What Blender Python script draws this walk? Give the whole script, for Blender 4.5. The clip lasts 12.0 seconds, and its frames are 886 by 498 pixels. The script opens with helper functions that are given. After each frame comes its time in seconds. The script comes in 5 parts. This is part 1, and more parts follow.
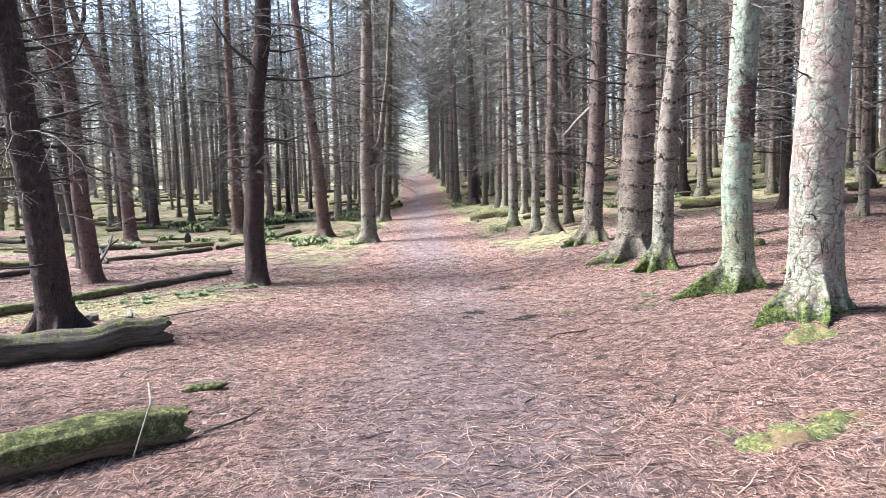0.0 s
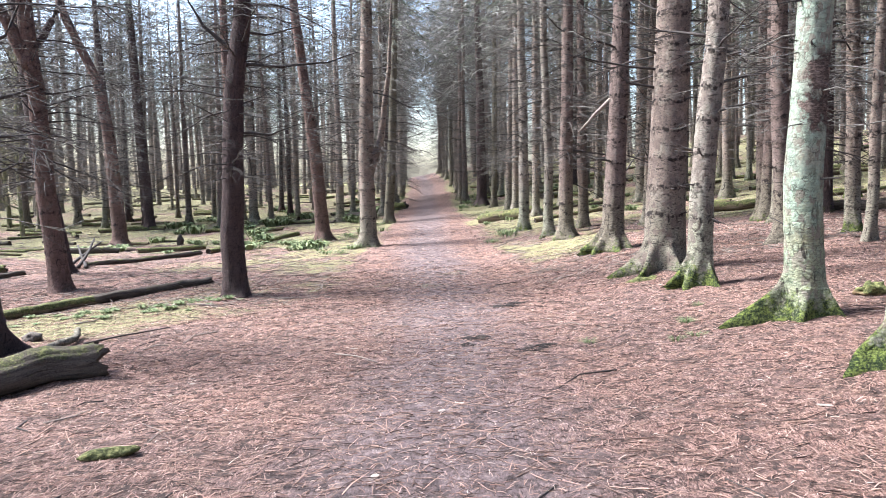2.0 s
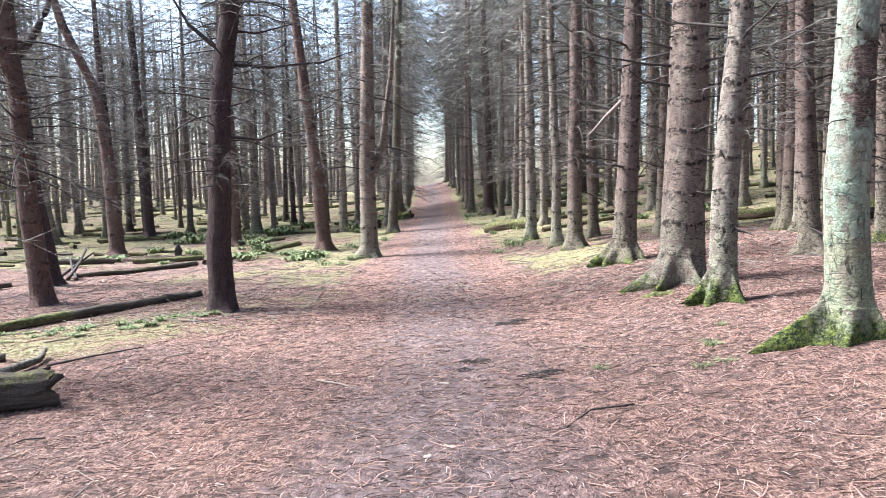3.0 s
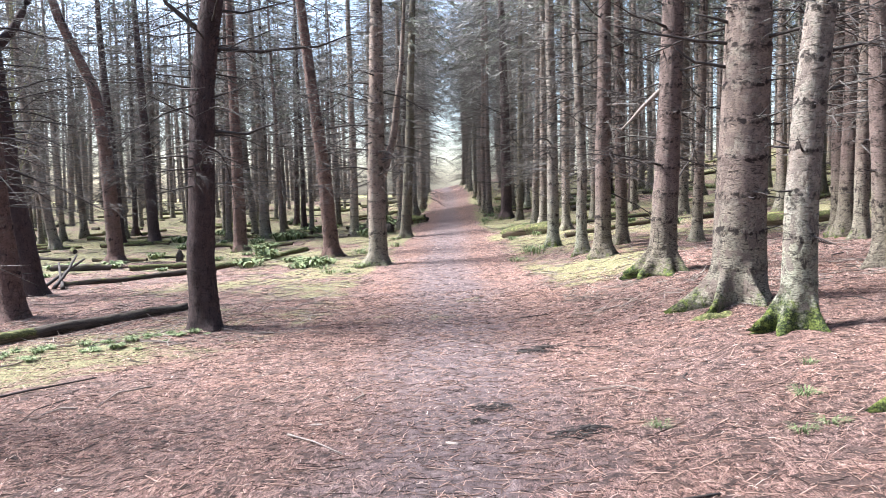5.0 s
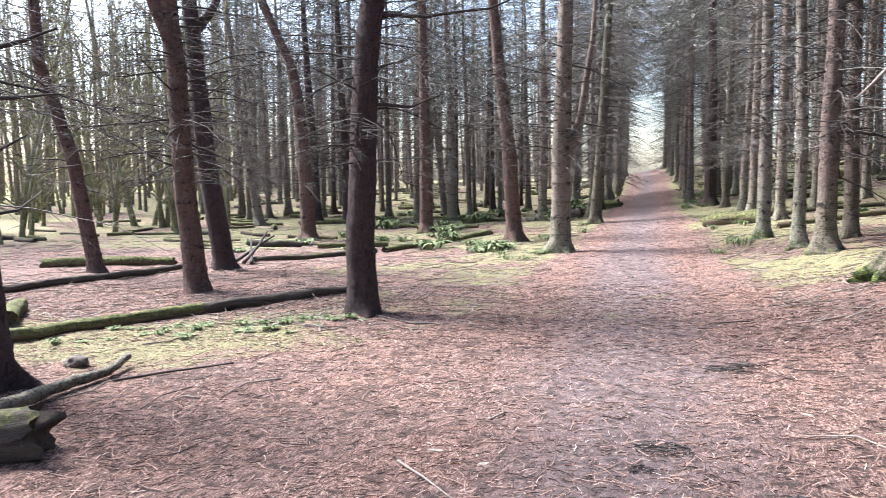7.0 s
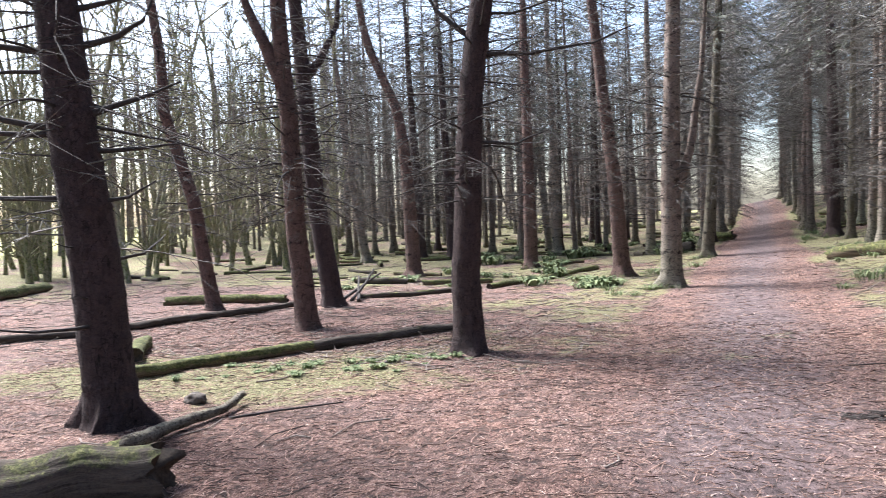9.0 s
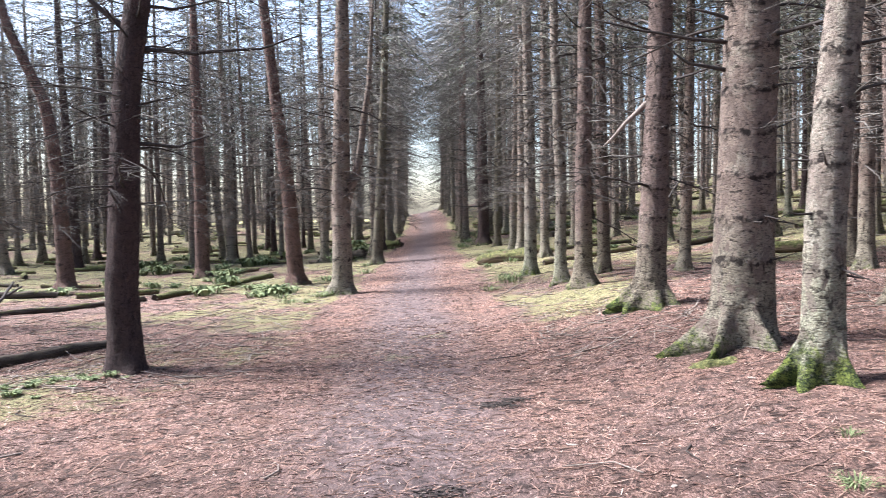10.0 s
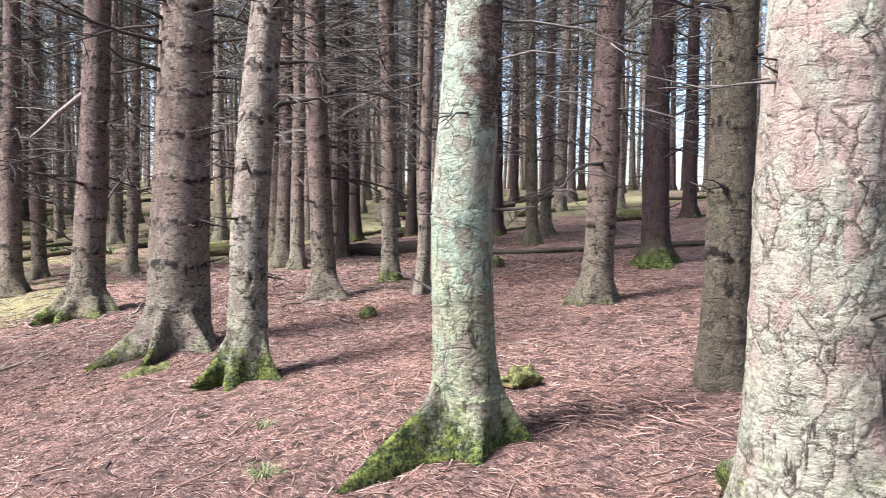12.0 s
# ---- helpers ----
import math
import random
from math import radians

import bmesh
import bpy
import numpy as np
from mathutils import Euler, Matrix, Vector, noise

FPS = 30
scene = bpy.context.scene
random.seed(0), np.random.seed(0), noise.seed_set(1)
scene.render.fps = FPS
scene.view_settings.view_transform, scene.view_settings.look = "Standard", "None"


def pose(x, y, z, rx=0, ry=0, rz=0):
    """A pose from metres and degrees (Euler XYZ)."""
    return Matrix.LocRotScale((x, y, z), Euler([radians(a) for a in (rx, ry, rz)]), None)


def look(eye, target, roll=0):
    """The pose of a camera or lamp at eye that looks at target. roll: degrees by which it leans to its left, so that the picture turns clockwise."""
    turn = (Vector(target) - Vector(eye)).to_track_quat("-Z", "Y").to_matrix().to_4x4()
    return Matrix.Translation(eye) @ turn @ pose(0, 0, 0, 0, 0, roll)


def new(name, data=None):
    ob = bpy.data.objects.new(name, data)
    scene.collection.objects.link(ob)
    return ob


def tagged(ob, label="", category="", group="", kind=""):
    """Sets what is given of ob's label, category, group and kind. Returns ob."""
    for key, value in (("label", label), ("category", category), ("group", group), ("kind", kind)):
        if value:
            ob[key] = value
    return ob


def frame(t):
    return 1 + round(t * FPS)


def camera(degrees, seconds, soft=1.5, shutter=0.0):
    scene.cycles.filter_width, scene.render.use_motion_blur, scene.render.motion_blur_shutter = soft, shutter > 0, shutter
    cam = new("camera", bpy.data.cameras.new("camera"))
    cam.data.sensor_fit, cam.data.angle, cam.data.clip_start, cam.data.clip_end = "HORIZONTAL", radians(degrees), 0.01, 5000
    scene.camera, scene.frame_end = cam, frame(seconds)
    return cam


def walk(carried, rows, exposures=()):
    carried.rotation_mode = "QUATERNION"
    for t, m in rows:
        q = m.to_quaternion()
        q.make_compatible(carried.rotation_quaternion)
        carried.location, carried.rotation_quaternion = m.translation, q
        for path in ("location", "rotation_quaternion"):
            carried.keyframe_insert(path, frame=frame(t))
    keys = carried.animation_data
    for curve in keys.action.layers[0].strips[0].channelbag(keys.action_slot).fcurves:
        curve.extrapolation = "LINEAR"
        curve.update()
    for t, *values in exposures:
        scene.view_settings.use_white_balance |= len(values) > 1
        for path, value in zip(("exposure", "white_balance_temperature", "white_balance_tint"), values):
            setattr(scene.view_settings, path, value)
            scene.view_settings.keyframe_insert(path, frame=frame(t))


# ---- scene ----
cam = camera(60.7, 12.0, soft=0.8, shutter=0.12)
METRES, EYE, TILT, LEAN, TURN = 6.1, 1.5, 0.0, 0.0, 0.0
ROWS = [
    (0.0, 0.0, 0.0, 0.0, -0.12, -5.42, 1.32),
    (0.5, -0.0007, 0.0697, -0.0053, 0.07, -5.49, 1.29),
    (1.0, 0.0057, 0.1374, -0.0057, 0.26, -5.58, 1.25),
    (1.5, 0.0199, 0.2074, -0.0032, 0.74, -5.51, 1.22),
    (2.0, 0.0269, 0.2816, -0.0054, 0.69, -5.35, 1.14),
    (2.5, 0.0405, 0.3537, -0.0104, 0.95, -4.99, 1.18),
    (3.0, 0.0489, 0.4238, -0.0124, 1.36, -4.64, 1.26),
    (3.5, 0.0486, 0.4941, -0.0102, 1.73, -4.31, 1.36),
    (5.5, 0.0589, 0.7525, -0.0259, 3.33, -4.42, 0.97),
    (6.0, 0.0664, 0.8136, -0.0328, 4.4, -4.73, 0.63),
    (6.5, 0.0741, 0.8628, -0.0293, 7.7, -5.35, 0.49),
    (7.0, 0.0813, 0.8967, -0.0297, 17.52, -5.34, 0.55),
    (7.2, 0.0810, 0.9020, -0.0297, 21.4, -5.20, 0.60),
    (8.0, 0.0700, 0.9060, -0.0270, 33.0, -3.60, 1.30),
    (8.8, 0.0680, 0.9060, -0.0252, 29.3, -2.55, 1.70),
    (9.0, 0.0705, 0.9088, -0.0252, 25.27, -2.52, 1.69),
    (9.5, 0.0795, 0.9144, -0.0241, 13.4, -2.39, 1.51),
    (10.0, 0.0909, 0.9185, -0.0252, 1.28, -2.47, 0.9),
    (10.5, 0.1104, 0.9242, -0.0258, -9.7, -2.55, 0.25),
    (11.0, 0.124, 0.9265, -0.0269, -19.91, -2.58, -0.18),
    (11.5, 0.129, 0.9302, -0.0252, -29.31, -2.46, -0.45),
    (12.0, 0.1343, 0.9295, -0.025, -37.96, -2.36, -0.68),
]
walk(cam, [(t, pose(0, 0, EYE, TILT, LEAN, TURN) @ pose(METRES * x, METRES * y, METRES * z, 90 + pitch, roll, yaw)) for t, x, y, z, yaw, pitch, roll in ROWS],
     exposures=[(0.0, 2.4, 6000, 10), (5.5, 2.4, 6050, 11), (7.0, 2.4, 6050, 11), (8.8, 2.05, 6100, 11), (9.6, 2.15, 6100, 12), (10.5, 2.25, 6150, 13), (12.0, 2.15, 6250, 15)])

# ---- world and sun: a bright, thinly overcast day, light from the open side of the wood ----
SUN_ELEVATION, SUN_AZIMUTH = radians(50), radians(-76)  # azimuth from +y towards +x
world = bpy.data.worlds.new("world")
scene.world = world
world.use_nodes = True
wn = world.node_tree
sky = wn.nodes.new("ShaderNodeTexSky")
sky.sky_type, sky.sun_disc = "NISHITA", False
sky.sun_elevation, sky.sun_rotation = SUN_ELEVATION, SUN_AZIMUTH
sky.air_density, sky.dust_density, sky.ozone_density = 1.0, 2.4, 0.6
wn.links.new(sky.outputs[0], wn.nodes["Background"].inputs[0])
wn.nodes["Background"].inputs[1].default_value = 0.095
sun = new("sun", bpy.data.lights.new("sun", "SUN"))
sun.data.energy, sun.data.angle, sun.data.color = 4.9, radians(20), (1.0, 0.975, 0.955)
sun_way = Vector((math.sin(SUN_AZIMUTH) * math.cos(SUN_ELEVATION), math.cos(SUN_AZIMUTH) * math.cos(SUN_ELEVATION), math.sin(SUN_ELEVATION)))
sun.matrix_world = look(sun_way * 60, (0, 0, 0))


# ---- materials ----
class Nodes:
    """A small helper to write node materials."""

    def __init__(self, name, roughness=0.9):
        self.m = bpy.data.materials.new(name)
        self.m.use_nodes = True
        self.t = self.m.node_tree
        self.b = self.t.nodes["Principled BSDF"]
        self.b.inputs["Roughness"].default_value = roughness
        self.b.inputs["Specular IOR Level"].default_value = 0.25
        self.coord = self.t.nodes.new("ShaderNodeTexCoord").outputs["Object"]

    def link(self, a, b):
        self.t.links.new(a, b)

    def stretch(self, scale, source=None):
        n = self.t.nodes.new("ShaderNodeMapping")
        n.inputs["Scale"].default_value = scale
        self.link(source or self.coord, n.inputs["Vector"])
        return n.outputs[0]

    def noise(self, scale, detail=4.0, rough=0.6, vec=None, distortion=0.0):
        n = self.t.nodes.new("ShaderNodeTexNoise")
        n.inputs["Scale"].default_value, n.inputs["Detail"].default_value = scale, detail
        n.inputs["Roughness"].default_value, n.inputs["Distortion"].default_value = rough, distortion
        self.link(vec or self.coord, n.inputs["Vector"])
        return n.outputs[0]

    def cells(self, scale, feature="F1", vec=None, out=0):
        n = self.t.nodes.new("ShaderNodeTexVoronoi")
        n.feature = feature
        n.inputs["Scale"].default_value = scale
        self.link(vec or self.coord, n.inputs["Vector"])
        return n.outputs[out]

    def ramp(self, source, stops):
        n = self.t.nodes.new("ShaderNodeValToRGB")
        e = n.color_ramp.elements
        while len(e) < len(stops):
            e.new(0.5)
        for k, (at, c) in enumerate(stops):
            e[k].position = at
            e[k].color = (*c, 1) if isinstance(c, tuple) else (c, c, c, 1)
        self.link(source, n.inputs[0])
        return n.outputs[0]

    def mix(self, fac, a, b, kind="MIX"):
        n = self.t.nodes.new("ShaderNodeMix")
        n.data_type, n.blend_type = "RGBA", kind
        for sock, v in ((n.inputs["Factor"], fac), (n.inputs["A"], a), (n.inputs["B"], b)):
            if isinstance(v, (int, float)):
                sock.default_value = v if sock.type == "VALUE" else (v, v, v, 1)
            elif isinstance(v, tuple):
                sock.default_value = (*v, 1)
            else:
                self.link(v, sock)
        return n.outputs["Result"]

    def maths(self, op, a, b=0.0):
        n = self.t.nodes.new("ShaderNodeMath")
        n.operation = op
        for sock, v in zip(n.inputs, (a, b)):
            if isinstance(v, (int, float)):
                sock.default_value = v
            else:
                self.link(v, sock)
        return n.outputs[0]

    def attribute(self, name):
        n = self.t.nodes.new("ShaderNodeAttribute")
        n.attribute_name = name
        return n.outputs["Fac"]

    def random(self):
        return self.t.nodes.new("ShaderNodeObjectInfo").outputs["Random"]

    def island(self):
        return self.t.nodes.new("ShaderNodeNewGeometry").outputs["Random Per Island"]

    def colour(self, c):
        if isinstance(c, tuple):
            self.b.inputs["Base Color"].default_value = (*c, 1)
        else:
            self.link(c, self.b.inputs["Base Color"])

    def bump(self, height, strength=0.6, distance=0.02):
        n = self.t.nodes.new("ShaderNodeBump")
        n.inputs["Strength"].default_value, n.inputs["Distance"].default_value = strength, distance
        self.link(height, n.inputs["Height"])
        self.link(n.outputs[0], self.b.inputs["Normal"])


MOSS_DEEP, MOSS_BRIGHT = (0.014, 0.024, 0.007), (0.17, 0.205, 0.045)


def bark_material(name, dark, light, lichen, amount, plates=14.0, flake=1.0, band=0.5, long=0.75, blush=None, rings=0.5, foot=None, scar=False):
    """Spruce bark: thin flaking plates, fine cross bands and flecks, dark knots at the whorls, lichen crust, and moss where the trunk's moss layer says.
    foot: colour of the algae and crust on the lowest metre; scar: a rough brown patch where the lichen has come off."""
    n = Nodes(name, 0.92)
    warp = n.mix(0.09, n.coord, n.noise(16.0, 5.0, 0.75), "ADD")
    tall = n.stretch((1.0, 1.0, long), warp)
    crack = n.cells(plates, "DISTANCE_TO_EDGE", tall)
    plate = n.cells(plates, "F1", tall, 1)
    axes = n.t.nodes.new("ShaderNodeSeparateXYZ")
    n.link(n.coord, axes.inputs[0])
    across, up = axes.outputs[0], axes.outputs[2]
    fine = n.noise(85.0, 6.0, 0.75)
    fleck = n.noise(26.0, 5.0, 0.7, n.stretch((1.0, 1.0, 3.2)))
    dash = n.noise(10.0, 4.0, 0.62, n.stretch((1.0, 1.0, 2.6)), 0.4)
    broad = n.noise(1.9, 5.0, 0.65)
    blotch = n.noise(5.5, 7.0, 0.75)
    base = n.mix(n.ramp(n.mix(0.4, fine, fleck), [(0.33, 0.0), (0.52, 1.0)]), tuple(0.5 * (a + b) for a, b in zip(dark, light)), tuple(min(1, c * 1.25) for c in light))
    base = n.mix(0.3, base, n.ramp(plate, [(0.1, tuple(c * 0.45 for c in light)), (0.9, tuple(min(1, c * 1.7) for c in light))]))
    patch = n.mix(0.5, blotch, broad)
    crust = n.mix(n.noise(38.0, 4.0, 0.7), tuple(min(1, c * 1.25) for c in lichen), tuple(c * 0.5 for c in lichen))
    if blush:
        crust = n.mix(n.ramp(n.noise(4.0, 5.0, 0.7), [(0.52, 0.0), (0.64, 0.8)]), crust, n.mix(fine, tuple(c * 0.6 for c in blush), tuple(c * 1.25 for c in blush)))
    base = n.mix(n.ramp(patch, [(0.60 - 0.3 * amount, 0.0), (0.76 - 0.3 * amount, 1.0)]), base, crust)
    if foot:
        low = n.maths("ADD", n.maths("MULTIPLY", up, 0.28), n.maths("MULTIPLY", n.maths("SUBTRACT", blotch, 0.5), 0.9))
        base = n.mix(n.ramp(low, [(0.18, 0.6), (0.40, 0.0)]), base, n.mix(n.ramp(fleck, [(0.38, 0.0), (0.6, 1.0)]), tuple(c * 0.45 for c in foot), tuple(min(1, c * 1.3) for c in foot)))
    base = n.mix(n.ramp(n.noise(2.6, 5.0, 0.7, n.stretch((1.0, 1.0, 0.5))), [(0.54, 0.0), (0.68, 0.65)]), base, n.mix(fine, dark, tuple(c * 0.8 for c in light)))
    base = n.mix(n.ramp(fleck, [(0.36, band), (0.47, 0.0)]), base, tuple(c * 0.55 for c in dark))
    base = n.mix(n.ramp(dash, [(0.36, min(1.0, 1.25 * band)), (0.425, 0.0)]), base, tuple(c * 0.45 for c in dark))
    # the plates of the trunk's own relief: bare where one has dropped, shadowed joints
    base = n.mix(n.ramp(n.attribute("plate"), [(0.60, 0.0), (0.64, 0.8)]), base, n.mix(n.ramp(fine, [(0.35, 0.0), (0.6, 1.0)]), tuple(c * 0.6 for c in light), tuple(c * 0.95 for c in blush or light)))
    gap = n.maths("MULTIPLY", n.ramp(crack, [(0.0, 1.0), (0.055, 0.0)]), n.ramp(n.noise(8.0, 3.0), [(0.46, 0.0), (0.56, flake)]))
    base = n.mix(gap, base, tuple(c * 0.5 for c in dark))
    chip = n.cells(plates * 2.3, "DISTANCE_TO_EDGE", tall)
    base = n.mix(n.maths("MULTIPLY", n.ramp(chip, [(0.0, 1.0), (0.07, 0.0)]), n.ramp(blotch, [(0.48, 0.0), (0.58, 0.8 * flake)])), base, tuple(c * 0.6 for c in dark))
    fissure = n.noise(16.0, 5.0, 0.7, n.stretch((1.0, 1.0, 0.22)), 0.5)
    base = n.mix(n.maths("MULTIPLY", n.ramp(fissure, [(0.35, 0.9), (0.42, 0.0)]), n.ramp(n.maths("MULTIPLY", up, 0.3), [(0.2, 1.0), (0.5, 0.15)])), base, tuple(c * 0.45 for c in dark))
    base = n.mix(n.maths("MULTIPLY", n.ramp(n.attribute("crack"), [(0.5, 0.0), (0.9, 0.35)]), n.ramp(n.noise(7.0, 4.0, 0.7), [(0.44, 0.1), (0.56, 1.0)])), base, tuple(c * 0.4 for c in dark))
    if scar:
        tall_at = n.maths("ADD", n.maths("MULTIPLY", up, 0.25), n.maths("MULTIPLY", n.maths("SUBTRACT", blotch, 0.5), 0.12))
        side = n.maths("ADD", n.maths("MULTIPLY", across, 1.6), n.maths("SUBTRACT", n.maths("MULTIPLY", blotch, 2.0), 0.42))
        bare = n.maths("MULTIPLY", n.ramp(tall_at, [(0.425, 0.0), (0.445, 1.0), (0.60, 1.0), (0.63, 0.0)]), n.ramp(side, [(0.44, 0.0), (0.56, 0.95)]))
        base = n.mix(bare, base, n.ramp(n.mix(0.5, fleck, blotch), [(0.40, (0.014, 0.009, 0.008)), (0.5, (0.075, 0.045, 0.038)), (0.60, (0.26, 0.19, 0.16))]))
    # rings of knots at the yearly whorls
    swing = n.maths("COSINE", n.maths("MULTIPLY", n.maths("ADD", up, n.maths("MULTIPLY", n.maths("SUBTRACT", broad, 0.5), 0.5)), 2 * math.pi / 0.42))
    ring = n.maths("MULTIPLY", n.ramp(swing, [(0.72, 0.0), (1.0, 1.0)]), n.ramp(n.noise(15.0, 4.0, 0.7), [(0.47, 0.0), (0.58, rings)]))
    base = n.mix(ring, base, tuple(c * 0.45 for c in dark))
    base = n.mix(n.ramp(n.maths("ADD", n.attribute("knot"), n.maths("MULTIPLY", n.maths("SUBTRACT", n.noise(22.0, 4.0, 0.7), 0.5), 0.9)), [(0.32, 0.0), (0.5, 0.92)]), base, tuple(c * 0.5 for c in dark))
    mossy = n.mix(n.ramp(n.mix(0.5, n.noise(60.0, 4.0, 0.75), n.noise(14.0, 4.0, 0.7)), [(0.46, 0.0), (0.60, 1.0)]), MOSS_DEEP, MOSS_BRIGHT)
    edge = n.maths("ADD", n.attribute("moss"), n.maths("MULTIPLY", n.maths("SUBTRACT", n.noise(11.0, 6.0, 0.75), 0.5), 1.7))
    n.colour(n.mix(n.ramp(edge, [(0.40, 0.0), (0.72, 1.0)]), base, mossy))
    height = n.mix(0.3, n.mix(0.55 * flake, n.mix(0.5, fleck, n.ramp(dash, [(0.34, 0.0), (0.48, 1.0)])), n.mix(0.5, n.ramp(crack, [(0.0, 0.0), (0.12, 1.0)]), plate)), fine)
    n.bump(n.mix(0.25, height, n.ramp(ring, [(0.0, 0.0), (1.0, 1.0)]), "ADD"), 1.0, 0.05)
    return n.m


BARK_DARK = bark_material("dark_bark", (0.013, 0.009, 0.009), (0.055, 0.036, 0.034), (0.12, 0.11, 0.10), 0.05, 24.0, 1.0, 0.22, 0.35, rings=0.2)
BARK_RED = bark_material("red_bark", (0.026, 0.016, 0.014), (0.115, 0.070, 0.058), (0.24, 0.21, 0.18), 0.2, 20.0, 0.9, 0.4, 0.45, rings=0.4)
BARK_MID = bark_material("grey_brown_bark", (0.032, 0.023, 0.020), (0.180, 0.138, 0.114), (0.33, 0.31, 0.25), 0.3, 18.0, 0.45, 0.65, rings=0.65, foot=(0.21, 0.205, 0.15))
BARK_BROWN = bark_material("brown_bark", (0.024, 0.017, 0.015), (0.135, 0.098, 0.084), (0.25, 0.23, 0.19), 0.2, 18.0, 0.6, 0.6, rings=0.55, foot=(0.17, 0.16, 0.11))
BARK_PALE = bark_material("lichen_bark", (0.07, 0.050, 0.041), (0.26, 0.20, 0.172), (0.345, 0.375, 0.295), 0.6, 11.0, 0.9, 0.12, 0.75, (0.36, 0.27, 0.235), rings=0.15, foot=(0.30, 0.31, 0.235))
BARK_MINT = bark_material("mint_lichen_bark", (0.06, 0.05, 0.04), (0.25, 0.215, 0.175), (0.33, 0.41, 0.32), 0.72, 14.0, 0.7, 0.2, 0.9, rings=0.3, foot=(0.25, 0.265, 0.145), scar=True)
BARK_CRUST = bark_material("crusted_grey_bark", (0.035, 0.026, 0.022), (0.19, 0.155, 0.130), (0.33, 0.32, 0.26), 0.42, 17.0, 0.6, 0.55, rings=0.75, foot=(0.27, 0.285, 0.20))
BARK_GREEN = bark_material("algae_bark", (0.022, 0.018, 0.014), (0.105, 0.088, 0.065), (0.135, 0.132, 0.085), 0.4, 20.0, 0.8, 0.35, rings=0.5)
WOOD_MOSSY = bark_material("mossy_alder_bark", (0.055, 0.05, 0.034), (0.21, 0.19, 0.125), (0.22, 0.24, 0.09), 0.4, 16.0, 0.3, 0.4, rings=0.0)


def ground_material():
    n = Nodes("needle_litter_ground", 0.95)
    flat = n.stretch((1.0, 1.0, 0.3))
    fine = n.noise(130.0, 5.0, 0.75, flat)
    fibre = n.noise(48.0, 6.0, 0.8, n.stretch((1.0, 0.28, 0.3)), 1.6)
    clump = n.noise(9.0, 6.0, 0.7, flat)
    broad = n.noise(0.7, 5.0, 0.6, flat)
    litter = n.ramp(n.mix(0.3, fibre, fine), [(0.41, (0.016, 0.010, 0.009)), (0.475, (0.105, 0.064, 0.055)), (0.53, (0.195, 0.123, 0.104)), (0.62, (0.58, 0.43, 0.375))])
    litter = n.mix(n.ramp(broad, [(0.35, 0.0), (0.65, 0.7)]), litter, n.ramp(fibre, [(0.41, (0.030, 0.014, 0.009)), (0.5, (0.205, 0.108, 0.080)), (0.63, (0.56, 0.36, 0.285))]))
    litter = n.mix(n.ramp(clump, [(0.40, 0.9), (0.48, 0.0)]), litter, n.mix(fine, (0.010, 0.007, 0.006), (0.06, 0.04, 0.034)))
    mottle = n.noise(3.1, 6.0, 0.75, flat)
    litter = n.mix(n.ramp(mottle, [(0.38, 0.75), (0.5, 0.0)]), litter, n.mix(fine, (0.014, 0.010, 0.009), (0.12, 0.078, 0.066)))
    trodden = n.ramp(n.mix(0.45, n.mix(0.35, fibre, fine), clump), [(0.40, (0.020, 0.015, 0.015)), (0.47, (0.090, 0.067, 0.066)), (0.54, (0.145, 0.110, 0.110)), (0.64, (0.37, 0.305, 0.30))])
    wob = n.maths("MULTIPLY", n.maths("SUBTRACT", n.noise(2.3, 6.0, 0.72, flat), 0.5), 1.5)
    base = n.mix(n.ramp(n.maths("ADD", n.attribute("trod"), n.maths("MULTIPLY", wob, 0.5)), [(0.3, 0.0), (0.8, 0.85)]), litter, trodden)
    moss = n.ramp(n.mix(0.5, n.noise(24.0, 5.0, 0.75, flat), fine), [(0.39, (0.022, 0.020, 0.011)), (0.49, (0.135, 0.128, 0.058)), (0.60, (0.36, 0.335, 0.18))])
    base = n.mix(n.ramp(n.maths("ADD", n.attribute("moss"), wob), [(0.42, 0.0), (0.66, 0.9)]), base, moss)
    grass = n.ramp(n.mix(0.5, n.noise(5.0, 6.0, 0.7, flat), fine), [(0.3, (0.16, 0.16, 0.06)), (0.7, (0.38, 0.35, 0.16))])
    n.colour(n.mix(n.attribute("field"), base, grass))
    n.bump(n.mix(0.45, n.mix(0.5, fibre, fine), clump), 1.0, 0.06)
    return n.m


def stick_material(name, dark, light):
    n = Nodes(name, 0.9)
    r = n.noise(45.0, 4.0, 0.7, n.stretch((1.0, 1.0, 0.4)))
    c = n.mix(n.ramp(r, [(0.3, 0.0), (0.7, 1.0)]), dark, light)
    n.colour(n.mix(n.ramp(n.island(), [(0.0, 0.0), (1.0, 0.6)]), c, tuple(0.5 * v for v in dark)))
    n.bump(r, 0.5, 0.004)
    return n.m


def litter_material():
    n = Nodes("loose_needles", 0.9)
    n.colour(n.ramp(n.island(), [(0.0, (0.018, 0.011, 0.010)), (0.42, (0.045, 0.025, 0.020)), (0.6, (0.22, 0.125, 0.097)), (0.9, (0.44, 0.295, 0.235)), (1.0, (0.60, 0.49, 0.42))]))
    return n.m


